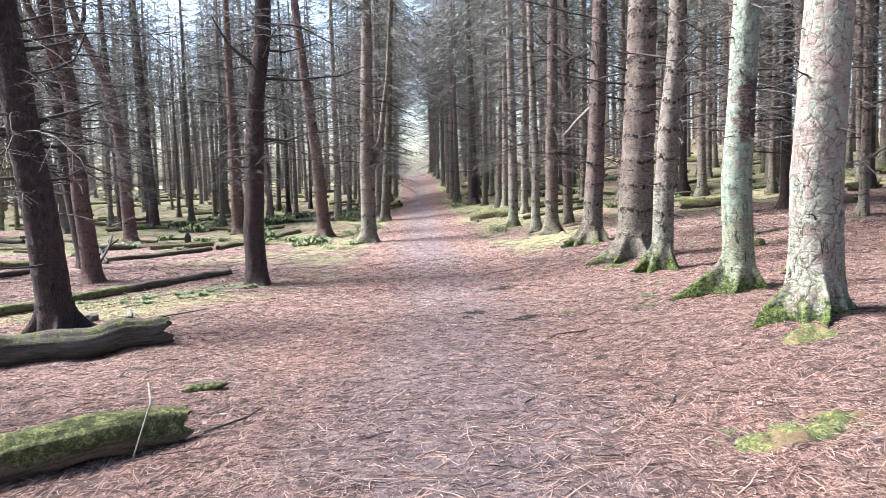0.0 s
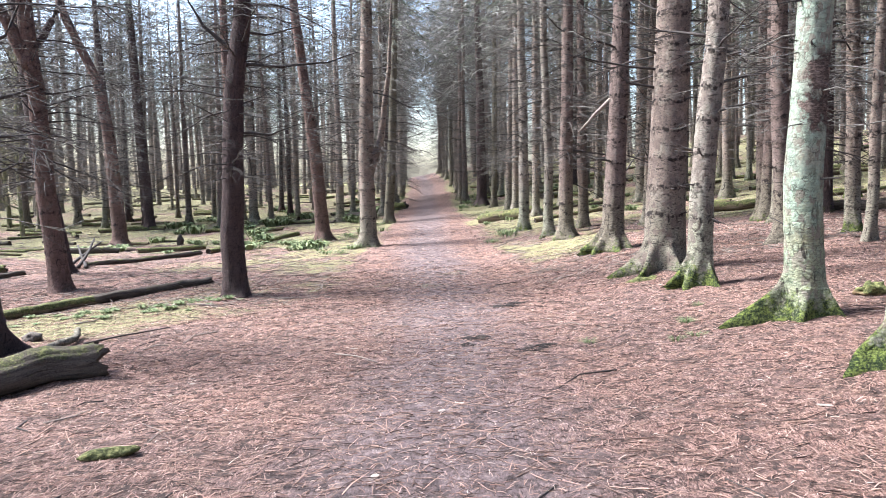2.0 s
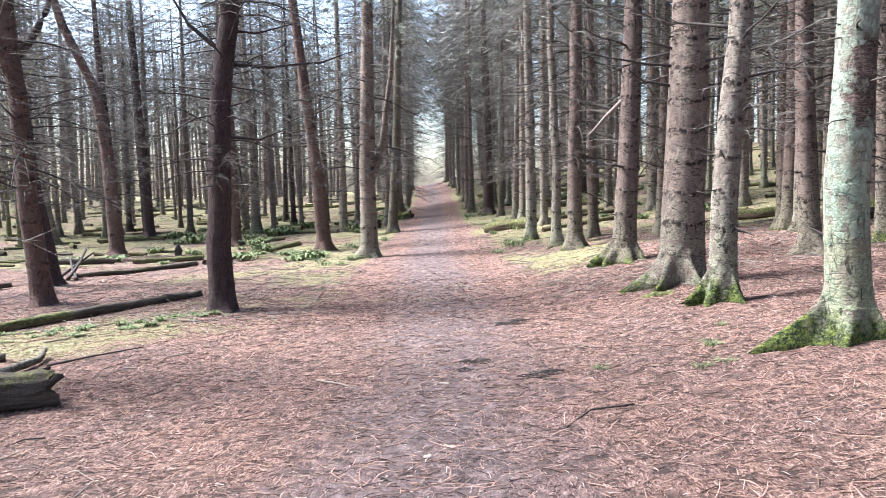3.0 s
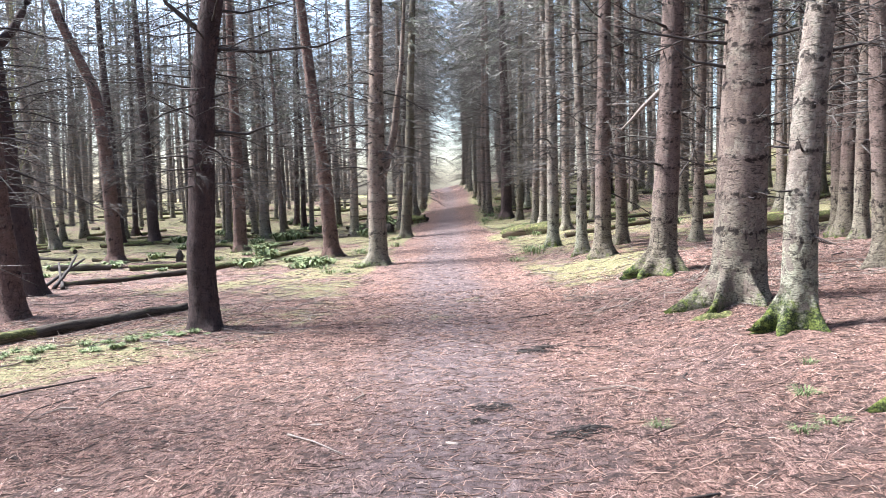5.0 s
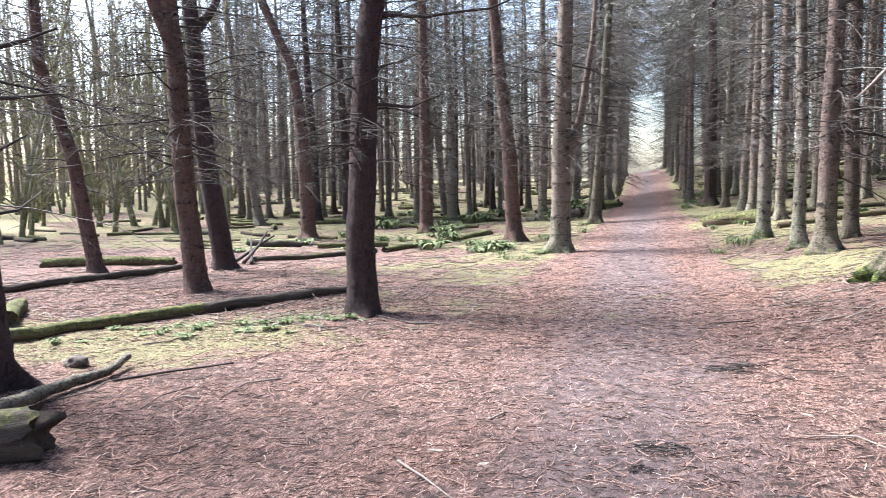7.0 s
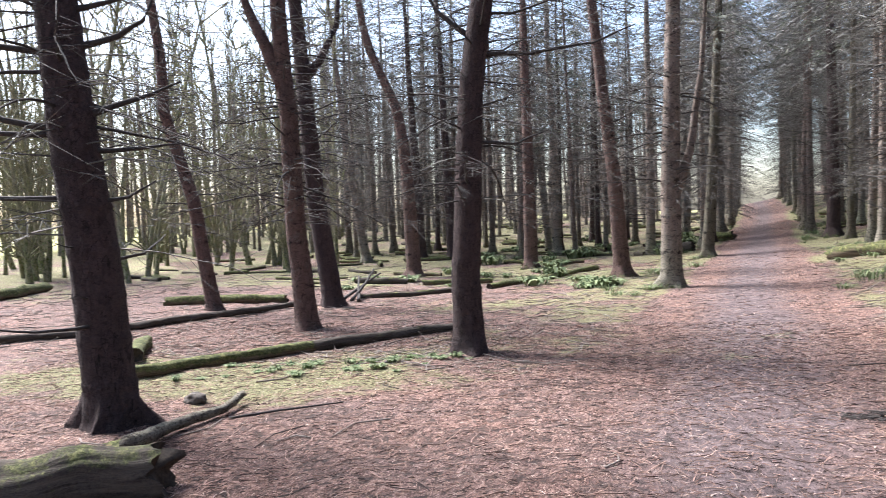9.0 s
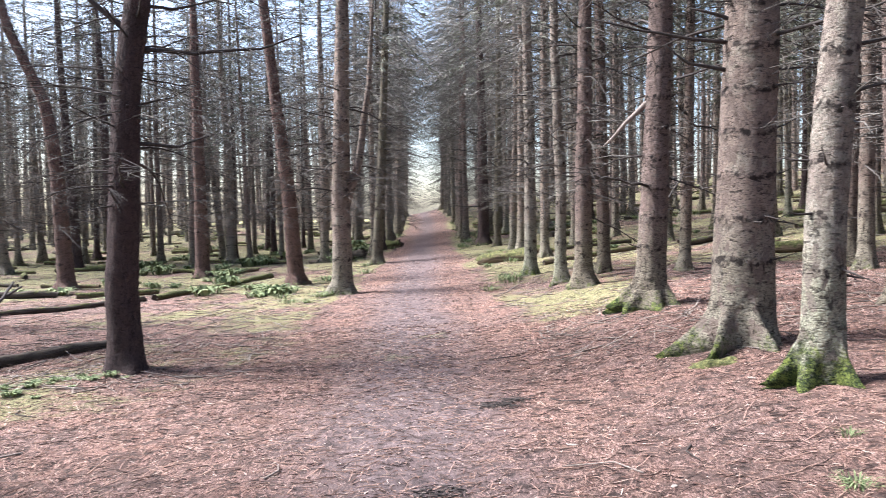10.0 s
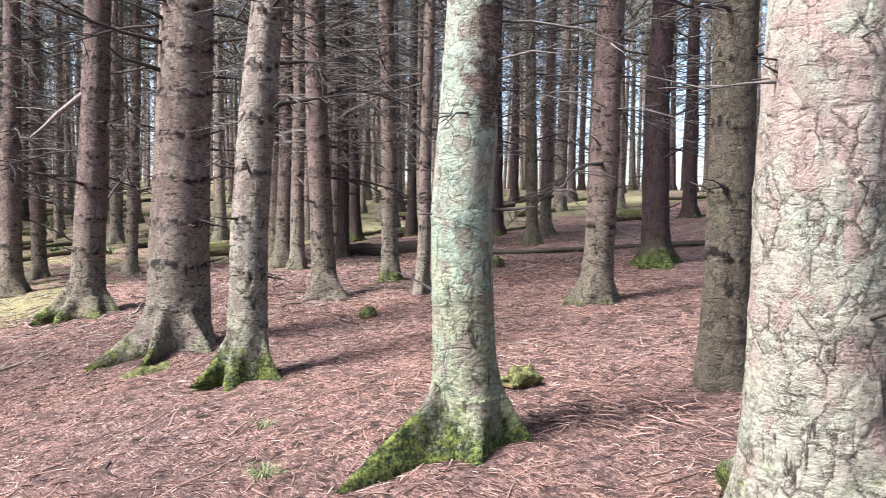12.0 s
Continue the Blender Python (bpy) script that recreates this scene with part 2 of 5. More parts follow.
def moss_material(name="moss", dead=(0.10, 0.07, 0.04), cover=0.6):
    n = Nodes(name, 0.97)
    r = n.noise(60.0, 5.0, 0.75)
    green = n.ramp(n.mix(0.5, n.noise(14.0, 5.0, 0.7), r), [(0.36, (0.014, 0.018, 0.007)), (0.5, (0.062, 0.067, 0.022)), (0.64, (0.24, 0.23, 0.095))])
    v = n.t.nodes.new("ShaderNodeCombineXYZ")
    n.link(n.attribute("around"), v.inputs[0])
    n.link(n.attribute("along"), v.inputs[1])
    fibre = n.noise(1.0, 7.0, 0.72, n.stretch((26.0, 2.2, 1.0), v.outputs[0]), 0.6)
    wood = n.ramp(n.mix(0.3, fibre, r), [(0.36, tuple(c * 0.12 for c in dead)), (0.5, dead), (0.66, tuple(c * 1.7 for c in dead))])
    edge = n.maths("ADD", n.attribute("moss"), n.maths("MULTIPLY", n.maths("SUBTRACT", n.noise(5.0, 6.0, 0.75), 0.5), 1.8))
    n.colour(n.mix(n.ramp(edge, [(0.95 - cover, 0.0), (1.2 - cover, 1.0)]), wood, green))
    n.bump(n.mix(0.5, n.mix(0.5, r, n.noise(20.0, 4.0)), fibre), 1.0, 0.04)
    return n.m


def leaf_material(name, dark, light):
    n = Nodes(name, 0.75)
    n.colour(n.mix(n.island(), dark, light))
    return n.m


GROUND = ground_material()
TWIG = stick_material("dead_twig", (0.022, 0.018, 0.017), (0.085, 0.072, 0.064))
# Grey lifted above TWIG for lichen, and to imitate haze among the trunks.
TWIG_GREY = stick_material("lichen_haze_twig", (0.055, 0.050, 0.045), (0.21, 0.195, 0.175))
TWIG_PALE = stick_material("bleached_stick", (0.13, 0.10, 0.085), (0.38, 0.33, 0.29))
LITTER = litter_material()
TWIG_LOOSE = leaf_material("loose_dead_twigs", (0.02, 0.012, 0.010), (0.42, 0.27, 0.215))
LOG_MOSS = moss_material("mossy_log_bark", (0.11, 0.08, 0.055), 0.62)
LOG_DARK = moss_material("rotting_log_bark", (0.060, 0.048, 0.038), 0.42)
CUSHION = moss_material("moss_cushion", (0.16, 0.11, 0.06), 0.78)
NEEDLE = leaf_material("spruce_needles", (0.055, 0.062, 0.048), (0.20, 0.205, 0.16))
# Greyer, lighter copy of NEEDLE: haze put into the colour of the low crowns.
HAZE_SPRAY = leaf_material("haze_grey_sprays", (0.11, 0.105, 0.095), (0.30, 0.29, 0.265))
FERN = leaf_material("undergrowth_leaf", (0.05, 0.075, 0.03), (0.21, 0.25, 0.12))
CUT = stick_material("log_end_wood", (0.018, 0.014, 0.012), (0.10, 0.075, 0.055))
STONE = stick_material("brown_stone", (0.04, 0.033, 0.028), (0.15, 0.125, 0.105))

# ---- the lie of the land ----
CENTRE = [(-20, 0.15), (0, 0), (5, -0.18), (9, -0.31), (12, -0.42), (16, -0.45), (23, -0.40), (30, -0.25), (45, 0.3), (60, 1.2), (75, 2.4), (90, 2.5), (140, 1.0)]
LEFT = [(-20, -0.3), (5, -0.55), (17, -0.78), (30, -0.9), (45, -0.6), (75, 0.8), (140, 1.0)]
RIGHT = [(-20, 0.5), (0, 0.25), (5, 0.17), (9, 0.08), (13, 0), (21, 0), (30, 0.1), (45, 0.6), (75, 2.6), (140, 1.3)]


def profile(points, y):
    xs, zs = zip(*points)
    return sum(np.interp(y + d, xs, zs) for d in (-2, -1, 0, 1, 2)) / 5


def lie(x, y):
    """Smooth height of the ground; x and y may be arrays."""
    x, y = np.asarray(x, float), np.asarray(y, float)
    c = profile(CENTRE, y)
    s = np.clip(-x / 10, 0, 1)
    r = np.clip(x / 3.3, 0, 1)
    z = c + (profile(LEFT, y) - c) * s * (1.55 - 0.55 * s) + (profile(RIGHT, y) - c) * r * r * (1.5 - 0.5 * r)
    return z + 0.1 * (np.clip(x, 3.3, 30) - 3.3)


def ripple(x, y, size, seed):
    """Value noise from -1 to 1 on arrays."""
    u, v = np.asarray(x) / size, np.asarray(y) / size
    i, j = np.floor(u), np.floor(v)
    f, g = u - i, v - j
    f, g = f * f * (3 - 2 * f), g * g * (3 - 2 * g)

    def h(a, b):
        k = np.sin(a * 127.1 + b * 311.7 + seed * 74.7) * 43758.5453
        return 2 * (k - np.floor(k)) - 1

    return (h(i, j) * (1 - f) + h(i + 1, j) * f) * (1 - g) + (h(i, j + 1) * (1 - f) + h(i + 1, j + 1) * f) * g


def path_x(y):
    return np.interp(y, [-20, 0, 12, 16, 23, 35, 60, 75, 140], [0.1, 0.1, 0.1, -0.15, -0.65, -1.0, -1.75, -2.8, -6.0])


def land(x, y):
    """The ground with its humps and hollows."""
    off = np.abs(np.asarray(x) - path_x(y))
    rough = np.clip((off - 1.0) / 2.0, 0.25, 1.0)
    z = lie(x, y) + rough * (0.035 * ripple(x, y, 1.3, 1) + 0.02 * ripple(x, y, 0.5, 2))
    return z + 0.016 * ripple(x, y, 0.27, 3) + 0.009 * ripple(x, y, 0.13, 4)


def spot(x, y, sink=0.0):
    return Vector((x, y, float(land(x, y)) - sink))


def mesh_of(name, verts, faces, smooth=True):
    me = bpy.data.meshes.new(name)
    me.from_pydata([tuple(v) for v in verts], [], faces)
    if smooth:
        me.polygons.foreach_set("use_smooth", [True] * len(me.polygons))
    me.update()
    return me


def set_layer(me, name, values):
    a = me.attributes.new(name, "FLOAT", "POINT")
    a.data.foreach_set("value", np.asarray(values, dtype=np.float32))


def piece(name, me, material, parent=None, label=""):
    ob = new(name, me)
    if material and not me.materials:
        me.materials.append(material)
    if parent:
        ob.parent = parent
    if label:
        ob["label"] = label
    return ob


def grid_lines(lo, hi, dense_lo, dense_hi, step, grow):
    out, p, s = [], dense_lo, step
    while p < dense_hi:
        out.append(p)
        p += step
    s = step
    while p < hi:
        out.append(p)
        s *= grow
        p += s
    out.append(hi)
    p, s = dense_lo, step
    while p > lo:
        s *= grow
        p -= s
        out.append(max(p, lo))
    return np.array(sorted(set(out)))


def build_ground():
    xs = grid_lines(-900, 900, -7, 7, 0.07, 1.045)
    ys = grid_lines(-900, 1200, 2.0, 16, 0.07, 1.035)
    gx, gy = np.meshgrid(xs, ys)
    gz = land(gx, gy)
    far = np.clip((np.hypot(gx, gy - 30) - 110) / 400, 0, 1)
    gz = gz - far * 3.0
    n, m = len(xs), len(ys)
    idx = np.arange(n * m).reshape(m, n)
    quads = np.stack([idx[:-1, :-1], idx[:-1, 1:], idx[1:, 1:], idx[1:, :-1]], -1).reshape(-1, 4)
    me = bpy.data.meshes.new("ground")
    me.vertices.add(n * m)
    me.vertices.foreach_set("co", np.stack([gx, gy, gz], -1).astype(np.float32).ravel())
    me.loops.add(quads.size)
    me.loops.foreach_set("vertex_index", quads.ravel().astype(np.int32))
    me.polygons.add(len(quads))
    me.polygons.foreach_set("loop_start", np.arange(0, quads.size, 4, dtype=np.int32))
    me.polygons.foreach_set("use_smooth", np.ones(len(quads), dtype=bool))
    me.update(calc_edges=True)
    me.validate()
    off = gx - path_x(gy)
    trod = np.clip(1.0 - np.abs(off) / np.interp(gy, [5, 25, 50], [1.8, 1.3, 1.0]), 0, 1) + 0.15 * ripple(gx, gy, 2.0, 8)
    # moss grows off the path, past the first trees
    moss = 0.66 * np.clip((gy - 13) / 7, 0, 1) * np.clip((np.abs(off) - np.interp(gy, [10, 17, 24, 50], [2.0, 1.5, 1.15, 0.85])) / 0.6, 0, 1)
    glade = np.exp(-(((gx + 5.5) / 3.6) ** 2 + ((gy - 13.2) / 1.5) ** 2)) * 0.6 + np.exp(-(((gx + 8.5) / 2.5) ** 2 + ((gy - 12.0) / 1.6) ** 2)) * 0.5
    bare = np.exp(-(((gx + 13) / 7.0) ** 2 + ((gy - 21) / 6) ** 2)) * 0.8
    right_bare = np.clip((gx - 3.5) / 2, 0, 1) * np.clip((22 - gy) / 5, 0, 1) * 0.6
    moss = np.clip(moss + glade - bare - right_bare + 0.30 * ripple(gx, gy, 2.7, 9) + 0.18 * ripple(gx, gy, 0.9, 11), 0, 1)
    field = np.clip((np.maximum(np.maximum(-gx - 46, gx - 60), gy - 88)) / 6, 0, 1)
    for name, v in (("trod", trod), ("moss", moss), ("field", field)):
        set_layer(me, name, v.ravel())
    ob = piece("ground", me, GROUND)
    return tagged(ob, "reddish brown needle litter with a trodden path and moss", "ground", kind="structure")


build_ground()


# ---- spruces ----
def tube(points, radii, sides=6, cap=True):
    """Vertices and faces of a tapered tube along points."""
    verts, faces = [], []
    up = Vector((0, 0, 1))
    n = len(points)
    for k in range(n):
        a, b = points[max(0, k - 1)], points[min(n - 1, k + 1)]
        d = (b - a).normalized()
        side = d.cross(up if abs(d.z) < 0.9 else Vector((1, 0, 0))).normalized()
        top = side.cross(d)
        for s in range(sides):
            w = 2 * math.pi * s / sides
            verts.append(points[k] + radii[k] * (math.cos(w) * side + math.sin(w) * top))
    for k in range(n - 1):
        for s in range(sides):
            e = (s + 1) % sides
            faces.append((k * sides + s, k * sides + e, (k + 1) * sides + e, (k + 1) * sides + s))
    if cap:
        faces.append(tuple(range(sides - 1, -1, -1)))
        faces.append(tuple((n - 1) * sides + s for s in range(sides)))
    return verts, faces


def join(into, verts, faces):
    k = len(into[0])
    into[0].extend(verts)
    into[1].extend(tuple(i + k for i in f) for f in faces)


def axis_at(bends, h):
    """Sideways offset of the trunk at height h, through the given (offset, height) marks; it goes on straight above them."""
    marks = [(0.0, 0.0)] + sorted([(z, o) for o, z in bends])
    if h <= 0:
        return 0.0
    for (z0, o0), (z1, o1) in zip(marks, marks[1:]):
        if h <= z1:
            f = (h - z0) / max(1e-6, z1 - z0)
            return o0 + (o1 - o0) * f
    if len(marks) < 2:
        return 0.0
    slope = (marks[-1][1]) / max(0.5, marks[-1][0])
    return marks[-1][1] + slope * (h - marks[-1][0]) * 0.8


def trunk_mesh(dia, height, bends, rng, sides=20, step=0.12, fine_to=5.5, flare=0.75, roots=5, moss=0.5, scales=0.0, reach=0.22, whorl=0.42, long_roots=(), ringed=1.0):
    """A tapered, slightly crooked trunk with root spurs, whorl swellings and scaly bark."""
    hs, h = [-0.25, -0.1, -0.03], 0.0
    while h < height:
        hs.append(h)
        h += step * (0.3 if h < 0.25 else 0.5 if h < 0.6 else 1.0 if h < fine_to else 6.0)
    hs.append(height)
    lobes = [(6.28 * (k + rng.uniform(-0.35, 0.35)) / roots, dia * flare * rng.uniform(0.25, 0.8), rng.uniform(0.2, 0.34)) for k in range(roots)]
    lobes += [(a, far * 0.62, 0.10) for a, far in long_roots]
    ox, oy = rng.uniform(0, 50), rng.uniform(0, 50)
    verts, layer, knots, cracks, bare = [], [], [], [], []
    for h in hs:
        top = max(0.06, 1 - 0.93 * max(0, h) / height)
        r0 = dia / 2 * top ** 0.8
        cx = axis_at(bends, h) + 0.02 * noise.noise((ox, 0, h * 0.7))
        cy = 0.03 * noise.noise((oy, 3, h * 0.6)) if h > 0.3 else 0
        swell = 1 + (0.02 if scales else 0.05) * max(0, math.cos(2 * math.pi * h / whorl)) ** 6
        low = math.exp(-max(0, h) / reach)
        for s in range(sides):
            w = 2 * math.pi * s / sides
            spur = 0.0
            for a, far, wide in lobes:
                d = abs((w - a + 0.25 * noise.noise((h * 3, a, ox)) + math.pi) % (2 * math.pi) - math.pi)
                g = min(1.0, max(0.0, h + 0.1) / (0.62 if wide < 0.15 else 0.5))
                spur += 1.45 * far * (1 - g) ** 1.8 * math.exp(-(d / (wide * (0.7 + 1.3 * g))) ** 2)
            r = (r0 * swell * (1 + 0.35 * flare * low) + spur) * (1 + 0.05 * noise.noise((math.cos(w) * 1.5 + ox, math.sin(w) * 1.5, h * 1.1)))
            joint, shed = 0.0, 0.0
            if scales:
                q = Vector((math.cos(w) * dia * 6 + ox, math.sin(w) * dia * 6, h * 8.5))
                q += 0.3 * Vector((noise.noise(q * 1.7), noise.noise(q * 1.7 + Vector((9, 0, 0))), noise.noise(q * 1.7 + Vector((0, 9, 0)))))
                q *= 1.15 if dia > 0.4 else 1.6
                dist, at = noise.voronoi(q)
                edge = min(1.0, (dist[1] - dist[0]) * 9.0)
                kind = noise.noise(at[0] * 3.1)
                r += scales * (0.7 * edge + 1.2 * kind + 0.5 * (at[0].z - q.z) + 0.25 * noise.noise(q * 4.0))
                joint, shed = 1.0 - edge, 0.5 - 0.5 * kind
            else:
                r += 0.012 * dia * noise.noise((math.cos(w) * 4 + ox, math.sin(w) * 4, h * 6))
            cracks.append(joint)
            bare.append(shed)
            verts.append((cx + r * math.cos(w), cy + r * math.sin(w), h))
            knots.append(max(0.0, math.cos(2 * math.pi * (h + 0.03 * math.sin(3 * w)) / whorl)) ** 5 * (0.5 + 0.5 * noise.noise((math.cos(w) * 4.2 + oy, math.sin(w) * 4.2, round(h / whorl) * 3.7))) * ringed if h > 0.7 else 0.0)
            layer.append(min(1, moss * (math.exp(-max(0, h) / 0.48) * (0.78 + 1.2 * min(0.4, spur)) + 0.12 * low + 0.6 * min(0.5, spur))))
    faces = []
    for k in range(len(hs) - 1):
        for s in range(sides):
            e = (s + 1) % sides
            faces.append((k * sides + s, k * sides + e, (k + 1) * sides + e, (k + 1) * sides + s))
    me = mesh_of("trunk", verts, faces)
    set_layer(me, "moss", layer)
    set_layer(me, "knot", knots)
    if scales:
        set_layer(me, "crack", cracks)
        set_layer(me, "plate", bare)
    return me


def branch_mesh(rng, length=1.6, droop=0.15, twigs=9, curl=0.3, thick=0.021):
    """A dead branch along +x with side twigs."""
    out = ([], [])
    pts, p, d = [], Vector((-0.03, 0, 0)), Vector((1, 0, 0.12 + rng.uniform(-0.1, 0.1)))
    n = 9
    for k in range(n):
        pts.append(p.copy())
        d = (d + Vector((0, rng.uniform(-curl, curl) * 0.5, rng.uniform(-curl, curl) * 0.5 - droop * (0.25 if k < 5 else -0.2)))).normalized()
        p = p + d * length / (n - 1)
    join(out, *tube(pts, [thick * (1 - 0.85 * k / (n - 1)) for k in range(n)], 5))
    for _ in range(twigs):
        k = rng.randint(2, n - 2)
        a = pts[k].lerp(pts[k + 1], rng.random())
        side = rng.choice((-1, 1))
        v = Vector((rng.uniform(0.3, 0.9), side * rng.uniform(0.4, 1.0), rng.uniform(-0.5, 0.25))).normalized()
        L = length * rng.uniform(0.12, 0.38)
        b = a + v * L * 0.55 + Vector((0, 0, rng.uniform(-0.05, 0.05)))
        c = b + (v + Vector((0.3, 0, rng.uniform(-0.4, 0.3)))).normalized() * L * 0.45
        t = thick * 0.34
        join(out, *tube([a, b, c], [t, t * 0.7, t * 0.25], 3, False))
        if rng.random() < 0.6:
            e = b + Vector((v.x, v.y * -0.4, rng.uniform(-0.7, 0.2))).normalized() * L * 0.4
            join(out, *tube([b, e], [t * 0.6, t * 0.2], 3, False))
    return mesh_of("branch", *out)


def spray_cloud(rng, count, bottom, top, reach, droop=0.35, narrow=0.8, dense=1.0):
    """A crown: whorls of drooping boughs set with needle sprays."""
    out = ([], [])
    for k in range(count):
        f = (k + rng.random()) / count
        h = bottom + (top - bottom) * f
        w = rng.uniform(0, 6.283)
        L = reach * (1 - narrow * f) * rng.uniform(0.4, 1.15)
        d = Vector((math.cos(w), math.sin(w), 0))
        side = Vector((-d.y, d.x, 0))
        a = Vector((0, 0, h))
        b = a + d * L * 0.5 + Vector((0, 0, 0.12 * L))
        c = a + d * L - Vector((0, 0, droop * L))
        join(out, *tube([a, b, c], [0.014, 0.009, 0.003], 3, False))
        for _ in range(int(dense * (14 + 16 * L))):
            g = rng.uniform(0.22, 1.0)
            p = a.lerp(b, g * 2) if g < 0.5 else b.lerp(c, g * 2 - 1)
            s = rng.choice((-1, 1))
            v = (d * rng.uniform(0.2, 0.9) + side * s * rng.uniform(0.3, 1.0) + Vector((0, 0, rng.uniform(-0.9, 0.1)))).normalized()
            l = rng.uniform(0.15, 0.42)
            q = v.cross(Vector((rng.uniform(-1, 1), rng.uniform(-1, 1), rng.uniform(0.2, 1)))).normalized() * rng.uniform(0.010, 0.028)
            e = p + v * l
            m = p + v * l * 0.5 + Vector((0, 0, 0.02))
            k0 = len(out[0])
            out[0].extend([p, m + q, e, m - q])
            out[1].append((k0, k0 + 1, k0 + 2, k0 + 3))
    return mesh_of("crown", *out, smooth=False)


def twig_cloud(rng, count, bottom, top, reach):
    """The thin dead side branches of a spruce's bare lower trunk, as one mesh."""
    out = ([], [])
    for k in range(count):
        h = bottom + (top - bottom) * rng.random() ** 0.8
        w = rng.uniform(0, 6.283)
        L = reach * rng.uniform(0.35, 1.0)
        d = Vector((math.cos(w), math.sin(w), rng.uniform(-0.15, 0.25))).normalized()
        pts = [Vector((0, 0, h)) + d * L * f + Vector((0, 0, -0.25 * L * f * f + rng.uniform(-0.03, 0.03))) for f in (0, 0.33, 0.66, 1.0)]
        join(out, *tube(pts, [0.011, 0.008, 0.005, 0.002], 3, False))
        side = Vector((-d.y, d.x, 0))
        for _ in range(rng.randint(3, 7)):
            f = rng.uniform(0.25, 0.95)
            p = Vector((0, 0, h)) + d * L * f + Vector((0, 0, -0.25 * L * f * f))
            e = p + (d * rng.uniform(0.2, 0.8) + side * rng.choice((-1, 1)) * rng.uniform(0.3, 1) + Vector((0, 0, rng.uniform(-0.6, 0.3)))) * L * rng.uniform(0.15, 0.4)
            join(out, *tube([p, e], [0.005, 0.0015], 3, False))
    return mesh_of("dead_wood", *out)


LIB = random.Random(11)
BRANCHES = [branch_mesh(LIB, LIB.uniform(1.2, 2.1), LIB.uniform(0.0, 0.35), LIB.randint(10, 18), 0.3) for _ in range(9)]
STUBS = [branch_mesh(LIB, LIB.uniform(0.12, 0.4), 0.1, 1, 0.25, 0.012) for _ in range(5)]
CROWNS = [spray_cloud(LIB, 46, 0.0, 8.5, 2.1) for _ in range(4)]
THIN_CROWNS = [spray_cloud(LIB, 30, 3.0, 8.5, 1.5, dense=0.5) for _ in range(3)]
TWIGS_GREY = [twig_cloud(LIB, 190, -0.3, 9.5, 2.6) for _ in range(4)]
TWIGS_BARE = [twig_cloud(LIB, 60, -0.4, 9.0, 1.0) for _ in range(4)]
for shared in TWIGS_GREY + TWIGS_BARE:
    shared.materials.append(TWIG_GREY)


